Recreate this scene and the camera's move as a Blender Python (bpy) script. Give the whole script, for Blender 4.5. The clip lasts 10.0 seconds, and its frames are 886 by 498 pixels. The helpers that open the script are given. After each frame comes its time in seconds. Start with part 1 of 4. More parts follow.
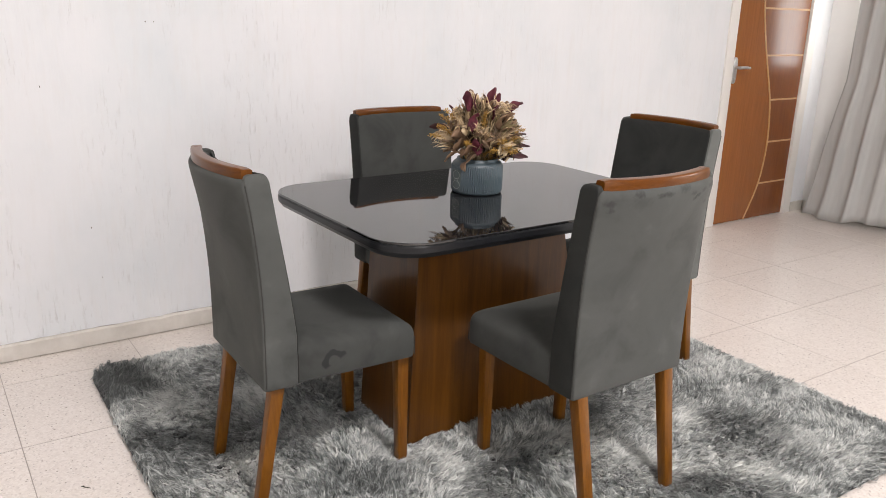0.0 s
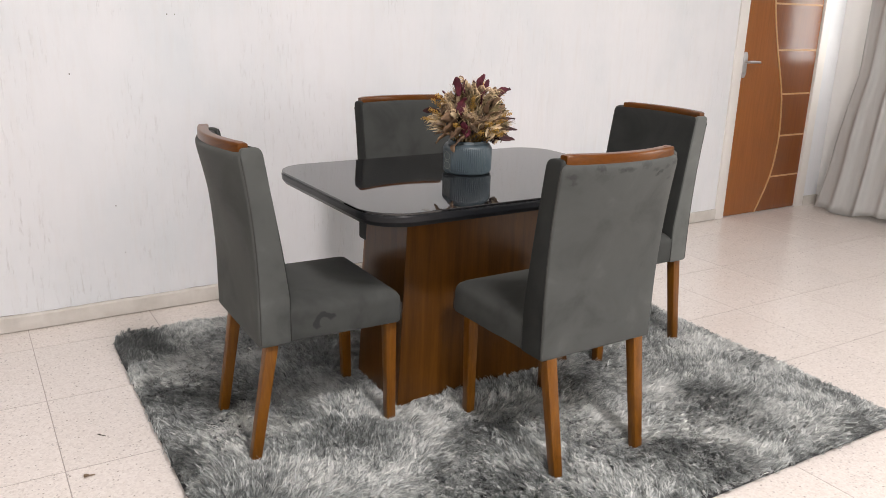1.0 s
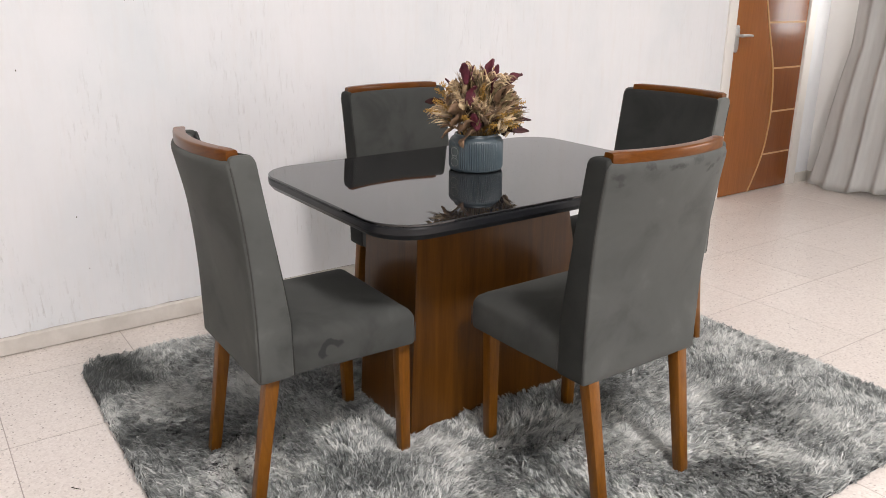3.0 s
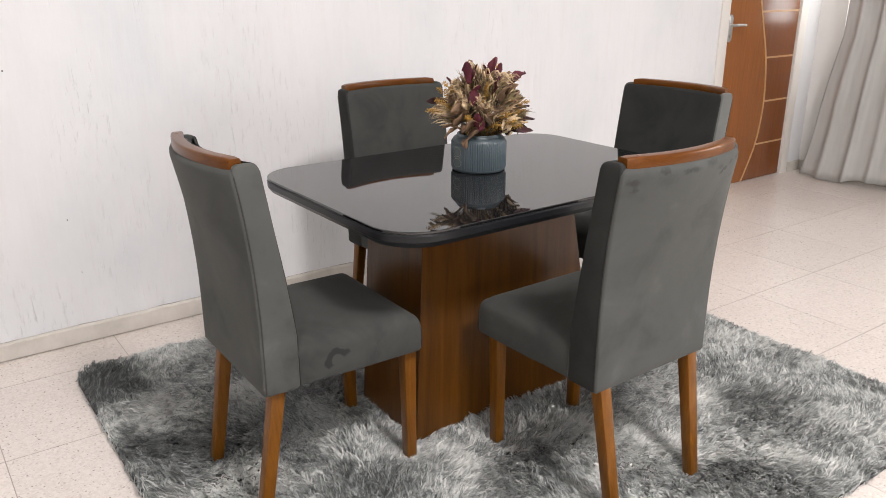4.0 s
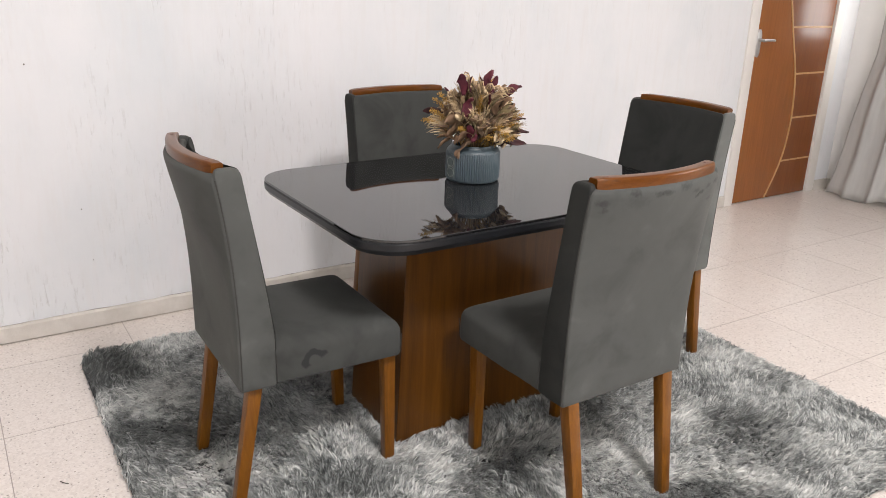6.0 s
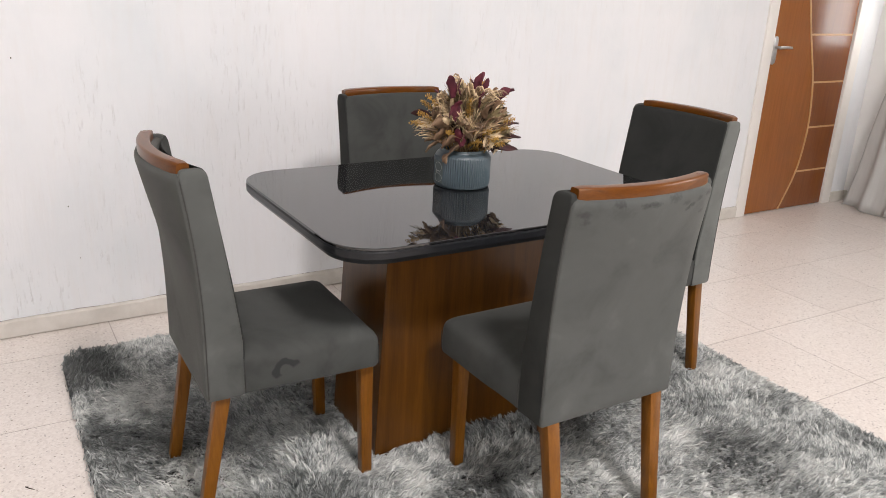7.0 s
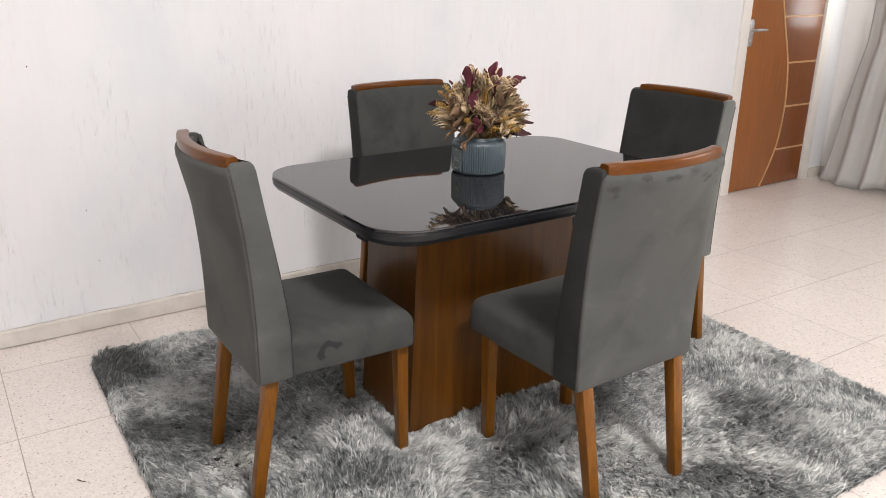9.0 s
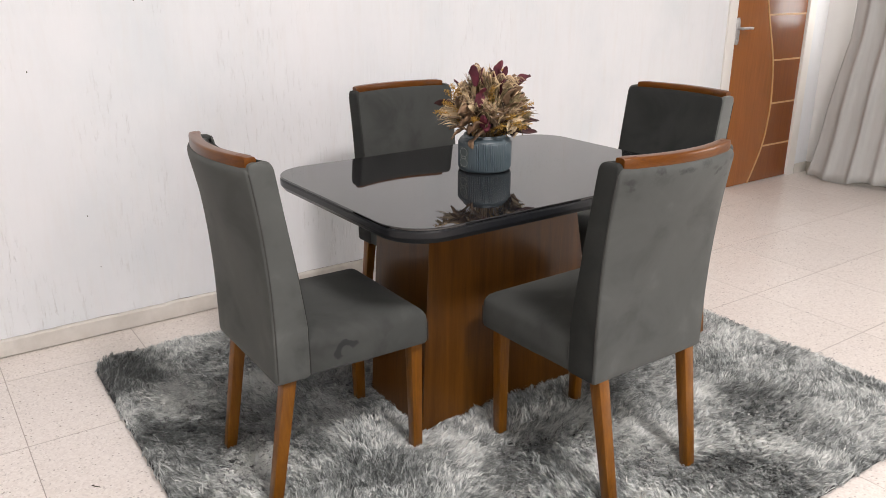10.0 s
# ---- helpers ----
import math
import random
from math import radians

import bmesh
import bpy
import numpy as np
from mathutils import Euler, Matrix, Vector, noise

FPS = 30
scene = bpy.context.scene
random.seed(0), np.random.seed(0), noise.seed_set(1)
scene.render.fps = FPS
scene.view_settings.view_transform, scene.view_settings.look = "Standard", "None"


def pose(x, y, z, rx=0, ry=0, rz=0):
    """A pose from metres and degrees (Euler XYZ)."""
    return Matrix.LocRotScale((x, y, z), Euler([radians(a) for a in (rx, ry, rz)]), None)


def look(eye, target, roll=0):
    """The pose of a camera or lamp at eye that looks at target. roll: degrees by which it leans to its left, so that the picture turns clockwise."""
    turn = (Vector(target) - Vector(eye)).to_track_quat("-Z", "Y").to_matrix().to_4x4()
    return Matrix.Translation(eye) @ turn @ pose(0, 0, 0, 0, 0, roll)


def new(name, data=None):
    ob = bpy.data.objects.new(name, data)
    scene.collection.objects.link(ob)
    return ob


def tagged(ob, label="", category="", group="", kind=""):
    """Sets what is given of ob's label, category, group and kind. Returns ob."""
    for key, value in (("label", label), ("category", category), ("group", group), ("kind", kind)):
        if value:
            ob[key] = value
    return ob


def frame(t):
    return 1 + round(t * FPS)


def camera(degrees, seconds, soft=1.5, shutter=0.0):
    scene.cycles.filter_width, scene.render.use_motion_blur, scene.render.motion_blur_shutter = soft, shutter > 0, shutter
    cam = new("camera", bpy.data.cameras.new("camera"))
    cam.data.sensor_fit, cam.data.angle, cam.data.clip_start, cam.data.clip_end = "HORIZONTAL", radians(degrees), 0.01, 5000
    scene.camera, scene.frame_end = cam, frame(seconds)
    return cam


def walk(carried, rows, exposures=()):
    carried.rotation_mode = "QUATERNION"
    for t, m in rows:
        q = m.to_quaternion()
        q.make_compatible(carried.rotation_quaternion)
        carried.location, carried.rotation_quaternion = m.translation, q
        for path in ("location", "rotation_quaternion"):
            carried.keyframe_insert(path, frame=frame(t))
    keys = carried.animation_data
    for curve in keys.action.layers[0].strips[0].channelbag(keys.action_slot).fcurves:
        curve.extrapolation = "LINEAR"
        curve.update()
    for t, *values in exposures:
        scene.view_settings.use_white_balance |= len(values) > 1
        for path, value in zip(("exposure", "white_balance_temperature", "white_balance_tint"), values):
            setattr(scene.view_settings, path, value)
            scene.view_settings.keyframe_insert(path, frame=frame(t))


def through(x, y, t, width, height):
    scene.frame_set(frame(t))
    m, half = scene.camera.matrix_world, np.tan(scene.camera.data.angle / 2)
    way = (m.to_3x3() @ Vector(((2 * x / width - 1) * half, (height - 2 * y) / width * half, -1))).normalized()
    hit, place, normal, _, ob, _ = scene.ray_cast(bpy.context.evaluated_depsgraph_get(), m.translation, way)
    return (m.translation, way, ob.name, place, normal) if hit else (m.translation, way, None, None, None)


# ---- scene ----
cam = camera(58.2, 10.0, 0.9)
PATH = [
    (0, (0.19, 0.231, 1.357), (1.29, 1.802, 0.789), 1.7),
    (0.5, (0.201, 0.086, 1.339), (1.257, 1.687, 0.771), 1.7),
    (1, (0.216, -0.025, 1.33), (1.238, 1.598, 0.761), 1.6),
    (1.5, (0.244, -0.045, 1.326), (1.254, 1.583, 0.752), 1.3),
    (2, (0.259, 0.028, 1.313), (1.288, 1.642, 0.73), 1.0),
    (2.5, (0.266, 0.19, 1.312), (1.328, 1.776, 0.716), 0.6),
    (2.7, (0.261, 0.25, 1.318), (1.338, 1.824, 0.715), 0.5),
    (3.8, (0.233, 0.413, 1.342), (1.354, 1.941, 0.703), -0.1),
    (4, (0.236, 0.406, 1.359), (1.357, 1.932, 0.712), -0.0),
    (4.5, (0.241, 0.382, 1.387), (1.348, 1.911, 0.727), 0.3),
    (5, (0.244, 0.341, 1.416), (1.33, 1.883, 0.75), 0.7),
    (5.5, (0.273, 0.302, 1.417), (1.336, 1.862, 0.755), 1.3),
    (6, (0.347, 0.288, 1.406), (1.384, 1.868, 0.752), 1.8),
    (6.2, (0.378, 0.285, 1.403), (1.407, 1.872, 0.754), 2.1),
    (7.3, (0.495, 0.315, 1.391), (1.485, 1.927, 0.739), 2.6),
    (7.5, (0.491, 0.315, 1.387), (1.479, 1.927, 0.736), 2.5),
    (8, (0.431, 0.313, 1.388), (1.43, 1.917, 0.733), 2.1),
    (8.5, (0.351, 0.3, 1.394), (1.376, 1.886, 0.736), 1.4),
    (9, (0.287, 0.295, 1.389), (1.342, 1.863, 0.733), 0.7),
    (9.5, (0.233, 0.311, 1.381), (1.313, 1.863, 0.729), 0.3),
    (10, (0.2, 0.329, 1.376), (1.297, 1.871, 0.73), 0.1),
]
walk(cam, [(t, look(eye, target, roll)) for t, eye, target, roll in PATH],
     [(0, 0.06), (1, 0.0), (2, 0.0), (2.5, 0.02), (4, 0.12), (5, 0.12), (6, 0.08), (7.5, 0.11), (8.5, 0.12), (10, 0.09)])

# ---- world and lights ----
scene.view_settings.exposure = 0.0
world = bpy.data.worlds.new("sky")
scene.world = world
world.use_nodes = True
wn = world.node_tree
sky = wn.nodes.new("ShaderNodeTexSky")
sky.sky_type = "NISHITA"
sky.sun_disc = False
sky.sun_elevation, sky.sun_rotation = radians(45), radians(180)
wn.links.new(sky.outputs[0], wn.nodes["Background"].inputs[0])
wn.nodes["Background"].inputs[1].default_value = 0.1

# room limits; west, south and ceiling are unseen, placed to shape the light
X0, X1, Y0, Y1, H = -1.5, 5.83, -1.9, 3.54, 4.2


def area_lamp(name, m, sx, sy, power, colour, shape="RECTANGLE"):
    d = bpy.data.lights.new(name, "AREA")
    d.shape, d.size, d.energy, d.color = shape, sx, power, colour
    if shape == "RECTANGLE":
        d.size_y = sy
    ob = new(name, d)
    ob.matrix_world = m
    return ob


LAMP_X, LAMP_Y, LAMP_Z = 1.3, -0.85, H - 0.075
# round panel lamp under the ceiling, daylight in the curtained east window
area_lamp("ceiling_lamp_light", pose(LAMP_X, LAMP_Y, LAMP_Z), 0.84, 0.84, 221, (1.0, 0.922, 0.905), "DISK")
# south and southeast lights are added out of view to fill the shade
area_lamp("fill_light_south", look((0.7, Y0 + 0.03, 1.3), (0.7, 2.0, 1.2)), 3.6, 1.9, 24, (1.0, 0.95, 0.945))
area_lamp("fill_light_southeast", look((X1 - 0.03, -0.6, 1.5), (2.0, -0.6, 1.3)), 2.2, 1.5, 84, (1.0, 0.95, 0.935))
area_lamp("window_light_east", look((X1 + 0.04, 2.16, 1.6), (2.0, 2.16, 1.5)), 2.3, 1.1, 32, (1.0, 0.945, 0.91))


# ---- materials ----
def mat(name, rough=0.6, metal=0.0, **more):
    m = bpy.data.materials.new(name)
    m.use_nodes = True
    b = m.node_tree.nodes["Principled BSDF"]
    b.inputs["Roughness"].default_value = rough
    b.inputs["Metallic"].default_value = metal
    for key, value in more.items():
        b.inputs[key.replace("_", " ")].default_value = value
    return m, m.node_tree, b


def coords(nt, scale=(1, 1, 1), kind="Object", rot=(0, 0, 0)):
    tc = nt.nodes.new("ShaderNodeTexCoord")
    mp = nt.nodes.new("ShaderNodeMapping")
    mp.inputs["Scale"].default_value = scale
    mp.inputs["Rotation"].default_value = rot
    nt.links.new(tc.outputs[kind], mp.inputs[0])
    return mp.outputs[0]


def fractal(nt, vec, scale, detail=4, rough=0.55, distort=0.0):
    n = nt.nodes.new("ShaderNodeTexNoise")
    n.inputs["Scale"].default_value = scale
    n.inputs["Detail"].default_value = detail
    n.inputs["Roughness"].default_value = rough
    n.inputs["Distortion"].default_value = distort
    if vec is not None:
        nt.links.new(vec, n.inputs["Vector"])
    return n.outputs["Fac"]


def ramp(nt, fac, stops):
    r = nt.nodes.new("ShaderNodeValToRGB")
    e = r.color_ramp.elements
    while len(e) < len(stops):
        e.new(0.5)
    for el, (p, c) in zip(e, stops):
        el.position = p
        el.color = (*c, 1) if isinstance(c, tuple) else (c, c, c, 1)
    nt.links.new(fac, r.inputs[0])
    return r.outputs[0]


def mixed(nt, fac, a, b, mode="MIX"):
    n = nt.nodes.new("ShaderNodeMix")
    n.data_type, n.blend_type = "RGBA", mode
    for sock, v in ((n.inputs[0], fac), (n.inputs[6], a), (n.inputs[7], b)):
        if isinstance(v, (int, float)):
            sock.default_value = v
        elif isinstance(v, tuple):
            sock.default_value = (*v, 1)
        else:
            nt.links.new(v, sock)
    return n.outputs[2]


def maths(nt, op, a, b=0.0):
    n = nt.nodes.new("ShaderNodeMath")
    n.operation = op
    for sock, v in ((n.inputs[0], a), (n.inputs[1], b)):
        if isinstance(v, (int, float)):
            sock.default_value = v
        else:
            nt.links.new(v, sock)
    return n.outputs[0]


def bump(nt, b, height, strength, dist):
    n = nt.nodes.new("ShaderNodeBump")
    n.inputs["Strength"].default_value = strength
    n.inputs["Distance"].default_value = dist
    nt.links.new(height, n.inputs["Height"])
    nt.links.new(n.outputs[0], b.inputs["Normal"])


def plaster():
    """White paint over combed plaster with upright scratches."""
    m, nt, b = mat("combed_plaster", 0.75)
    fine = fractal(nt, coords(nt, (1, 1, 0.12)), 110, 3, 0.6, 0.4)
    cut = ramp(nt, fine, [(0.30, 1.0), (0.42, 0.0)])
    where = ramp(nt, fractal(nt, coords(nt, (1, 1, 0.5)), 3.2, 4, 0.6), [(0.42, 0.0), (0.66, 1.0)])
    # the scratches thin out towards the door
    sep = nt.nodes.new("ShaderNodeSeparateXYZ")
    nt.links.new(coords(nt), sep.inputs[0])
    thin = nt.nodes.new("ShaderNodeMapRange")
    for key, value in (("From Min", 1.3), ("From Max", 3.0), ("To Min", 1.0), ("To Max", 0.3)):
        thin.inputs[key].default_value = value
    nt.links.new(sep.outputs[0], thin.inputs["Value"])
    scratch = maths(nt, "MULTIPLY", maths(nt, "MULTIPLY", cut, where), thin.outputs[0])
    wide = fractal(nt, coords(nt, (1, 1, 0.12)), 26, 4, 0.6)
    stain = ramp(nt, fractal(nt, coords(nt, (1, 1, 0.7)), 1.4, 5, 0.6), [(0.3, (0.665, 0.705, 0.730)), (0.5, (0.740, 0.758, 0.778)), (0.72, (0.785, 0.790, 0.808))])
    worn = mixed(nt, maths(nt, "MULTIPLY", ramp(nt, wide, [(0.5, 0.0), (0.8, 1.0)]), 0.20), stain, (0.66, 0.62, 0.57))
    col = mixed(nt, maths(nt, "MULTIPLY", scratch, 0.48), worn, (0.50, 0.49, 0.47))
    nt.links.new(col, b.inputs["Base Color"])
    h = maths(nt, "SUBTRACT", maths(nt, "MULTIPLY", wide, 0.6), maths(nt, "MULTIPLY", scratch, 0.9))
    bump(nt, b, h, 0.55, 0.006)
    return m


def paint(name, c, rough=0.55):
    m, nt, b = mat(name, rough)
    f = fractal(nt, coords(nt), 2.5, 5)
    nt.links.new(ramp(nt, f, [(0.3, tuple(v * 0.93 for v in c)), (0.7, c)]), b.inputs["Base Color"])
    bump(nt, b, fractal(nt, coords(nt), 90, 3), 0.08, 0.002)
    return m


def terrazzo():
    """Cream terrazzo tile with dark chips, polished."""
    m, nt, b = mat("terrazzo", 0.27)
    info = nt.nodes.new("ShaderNodeObjectInfo")
    tc = nt.nodes.new("ShaderNodeTexCoord")
    geo = nt.nodes.new("ShaderNodeNewGeometry")
    pos = geo.outputs["Position"]
    v = nt.nodes.new("ShaderNodeTexVoronoi")
    v.inputs["Scale"].default_value = 50
    nt.links.new(pos, v.inputs["Vector"])
    chip = ramp(nt, v.outputs["Distance"], [(0.12, 1.0), (0.18, 0.0)])
    some = nt.nodes.new("ShaderNodeSeparateColor")
    nt.links.new(v.outputs["Color"], some.inputs[0])
    chip = maths(nt, "MULTIPLY", chip, ramp(nt, some.outputs[0], [(0.36, 0.0), (0.40, 1.0)]))
    v2 = nt.nodes.new("ShaderNodeTexVoronoi")
    v2.inputs["Scale"].default_value = 150
    nt.links.new(pos, v2.inputs["Vector"])
    some2 = nt.nodes.new("ShaderNodeSeparateColor")
    nt.links.new(v2.outputs["Color"], some2.inputs[0])
    grit = ramp(nt, some2.outputs[1], [(0.0, (0.665, 0.615, 0.578)), (0.5, (0.722, 0.670, 0.626)), (1.0, (0.762, 0.716, 0.676))])
    cloud = ramp(nt, fractal(nt, pos, 2.0, 4), [(0.3, (0.97, 0.965, 0.955)), (0.7, (1, 1, 1))])
    base = mixed(nt, 1.0, grit, cloud, "MULTIPLY")
    tone = nt.nodes.new("ShaderNodeMapRange")
    tone.inputs["To Min"].default_value, tone.inputs["To Max"].default_value = 0.975, 1.01
    nt.links.new(info.outputs["Random"], tone.inputs["Value"])
    base = mixed(nt, 1.0, base, tone.outputs[0], "MULTIPLY")
    col = mixed(nt, maths(nt, "MULTIPLY", chip, 0.60), base, mixed(nt, some.outputs[1], (0.06, 0.05, 0.045), (0.26, 0.22, 0.19)))
    # a second lot of small grey and rosy chips
    v3 = nt.nodes.new("ShaderNodeTexVoronoi")
    v3.inputs["Scale"].default_value = 88
    nt.links.new(pos, v3.inputs["Vector"])
    some3 = nt.nodes.new("ShaderNodeSeparateColor")
    nt.links.new(v3.outputs["Color"], some3.inputs[0])
    fleck = maths(nt, "MULTIPLY", ramp(nt, v3.outputs["Distance"], [(0.22, 1.0), (0.34, 0.0)]), ramp(nt, some3.outputs[0], [(0.50, 0.0), (0.54, 1.0)]))
    col = mixed(nt, maths(nt, "MULTIPLY", fleck, 0.38), col, mixed(nt, some3.outputs[1], (0.24, 0.235, 0.225), (0.50, 0.40, 0.34)))
    nt.links.new(col, b.inputs["Base Color"])
    b.inputs["Roughness"].default_value = 0.25
    return m


def wood(name, dark, light, grain=(14, 14, 1.1), rough=0.32, rings=4.0, coat=0.25):
    m, nt, b = mat(name, rough)
    vec = coords(nt, grain)
    big = fractal(nt, vec, rings, 3, 0.5, 0.8)
    fine = fractal(nt, coords(nt, tuple(g * 8 for g in grain)), 3.0, 4, 0.65)
    fac = maths(nt, "ADD", maths(nt, "MULTIPLY", big, 0.65), maths(nt, "MULTIPLY", fine, 0.35))
    nt.links.new(ramp(nt, fac, [(0.32, dark), (0.52, tuple((p + q) / 2 for p, q in zip(dark, light))), (0.72, light)]), b.inputs["Base Color"])
    b.inputs["Coat Weight"].default_value = coat
    b.inputs["Coat Roughness"].default_value = 0.18
    bump(nt, b, fine, 0.05, 0.001)
    return m


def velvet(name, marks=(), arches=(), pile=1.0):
    """Grey suede-like velvet; marks, arches: places where the nap was rubbed the other way; pile: tone factor that
    paints shade (below 1) or light (above 1).
    """
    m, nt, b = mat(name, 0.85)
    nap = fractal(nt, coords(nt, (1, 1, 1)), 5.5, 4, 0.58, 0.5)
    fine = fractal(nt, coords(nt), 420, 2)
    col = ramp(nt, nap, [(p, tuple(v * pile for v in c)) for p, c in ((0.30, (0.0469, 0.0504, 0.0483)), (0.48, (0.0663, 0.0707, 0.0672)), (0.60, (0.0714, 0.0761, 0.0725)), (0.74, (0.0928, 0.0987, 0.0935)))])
    tc = coords(nt)
    for (my, mz, rad, wide) in arches:
        sep = nt.nodes.new("ShaderNodeSeparateXYZ")
        nt.links.new(tc, sep.inputs[0])
        dy = maths(nt, "SUBTRACT", sep.outputs[1], my)
        dz = maths(nt, "MULTIPLY", maths(nt, "SUBTRACT", sep.outputs[2], mz), 1.25)
        d = maths(nt, "SQRT", maths(nt, "ADD", maths(nt, "MULTIPLY", dy, dy), maths(nt, "MULTIPLY", dz, dz)))
        wob = maths(nt, "MULTIPLY", maths(nt, "SUBTRACT", fractal(nt, tc, 40, 2), 0.5), 0.02)
        off = maths(nt, "ABSOLUTE", maths(nt, "SUBTRACT", maths(nt, "ADD", d, wob), rad))
        band = ramp(nt, maths(nt, "DIVIDE", off, wide), [(0.6, 1.0), (1.0, 0.0)])
        upper = ramp(nt, maths(nt, "ADD", maths(nt, "SUBTRACT", sep.outputs[2], maths(nt, "MULTIPLY", sep.outputs[1], 0.55)), 0.5 - mz + my * 0.55 + 0.004), [(0.497, 0.0), (0.503, 1.0)])
        side = ramp(nt, sep.outputs[0], [(0.205, 0.0), (0.213, 1.0)])
        fac = maths(nt, "MULTIPLY", maths(nt, "MULTIPLY", band, upper), maths(nt, "MULTIPLY", side, 0.68))
        col = mixed(nt, fac, col, (0.016, 0.017, 0.018))
    for (mx, my, mz, r, dark) in marks:
        off = nt.nodes.new("ShaderNodeVectorMath")
        off.operation = "SUBTRACT"
        nt.links.new(tc, off.inputs[0])
        off.inputs[1].default_value = (mx, my, mz)
        d = nt.nodes.new("ShaderNodeVectorMath")
        d.operation = "LENGTH"
        flat = nt.nodes.new("ShaderNodeVectorMath")
        flat.operation = "MULTIPLY"
        flat.inputs[1].default_value = (0.75, 0.75, 1.5)
        nt.links.new(off.outputs[0], flat.inputs[0])
        nt.links.new(flat.outputs[0], d.inputs[0])
        wob = maths(nt, "MULTIPLY", maths(nt, "SUBTRACT", fractal(nt, tc, 80, 3, 0.6, 0.6), 0.5), 1.8)
        near = ramp(nt, maths(nt, "ADD", maths(nt, "DIVIDE", d.outputs["Value"], r), wob), [(0.3, 1.0), (1.05, 0.0)])
        col = mixed(nt, maths(nt, "MULTIPLY", near, dark * 0.85), col, (0.020, 0.021, 0.022))
    nt.links.new(col, b.inputs["Base Color"])
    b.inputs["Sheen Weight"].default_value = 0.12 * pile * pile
    b.inputs["Sheen Roughness"].default_value = 0.45
    b.inputs["Sheen Tint"].default_value = (0.75, 0.73, 0.68, 1)
    b.inputs["Specular IOR Level"].default_value = 0.15
    bump(nt, b, maths(nt, "ADD", maths(nt, "MULTIPLY", nap, 3.0), fine), 0.12, 0.002)
    return m


# dye blotches of the rug: place, radius, darker or paler
DARKER = ((0.71, 3.02, 0.22), (0.72, 2.62, 0.14), (0.82, 2.47, 0.13), (1.22, 1.98, 0.15), (0.69, 2.12, 0.12), (1.62, 1.76, 0.14),
          (2.54, 1.93, 0.14), (2.49, 1.70, 0.13), (2.09, 1.49, 0.13))
PALER = ((0.85, 2.83, 0.15), (0.86, 2.22, 0.17), (1.02, 1.87, 0.2), (1.43, 1.94, 0.13), (1.21, 1.70, 0.16), (1.81, 1.62, 0.15), (1.80, 1.42, 0.18), (2.83, 1.95, 0.2), (2.33, 1.5, 0.11), (2.3, 1.8, 0.12), (1.1, 2.78, 0.16), (2.85, 1.72, 0.12))
# the dye, then spots that lighten the rug where the chairs' shade falls
DYE_AND_LIGHT = [(*p, -0.11) for p in DARKER] + [(*p, 0.13) for p in PALER] + [(0.72, 3.05, 0.20, -0.08), (0.74, 2.60, 0.15, -0.04), (1.25, 2.36, 0.26, 0.08), (2.55, 1.42, 0.22, 0.06), (2.2, 1.62, 0.2, 0.05), (1.95, 1.78, 0.2, 0.06), (0.78, 2.4, 0.26, -0.05), (0.9, 2.75, 0.25, -0.04), (2.6, 1.75, 0.5, 0.05)]
# more tone spots, mostly paler to offset shadows cast by the chairs
DYE_AND_LIGHT += [(0.86, 2.71, 0.15, 0.09), (1.08, 2.64, 0.15, 0.07), (0.98, 2.23, 0.14, 0.1), (1.18, 2.08, 0.12, -0.07), (1.41, 2.36, 0.13, -0.08), (1.82, 1.96, 0.13, 0.09), (1.69, 1.77, 0.13, 0.1), (1.91, 1.83, 0.14, 0.06), (2.22, 1.47, 0.14, 0.07), (2.61, 1.99, 0.14, 0.04), (0.95, 3.15, 0.14, 0.04), (2.54, 1.4, 0.14, -0.06), (2.83, 1.67, 0.12, -0.04)]
DYE_AND_LIGHT += [(0.95, 2.22, 0.2, 0.11), (0.86, 2.71, 0.2, 0.07), (1.76, 1.82, 0.2, 0.10), (2.2, 1.47, 0.18, 0.07), (2.0, 1.7, 0.18, 0.05)]


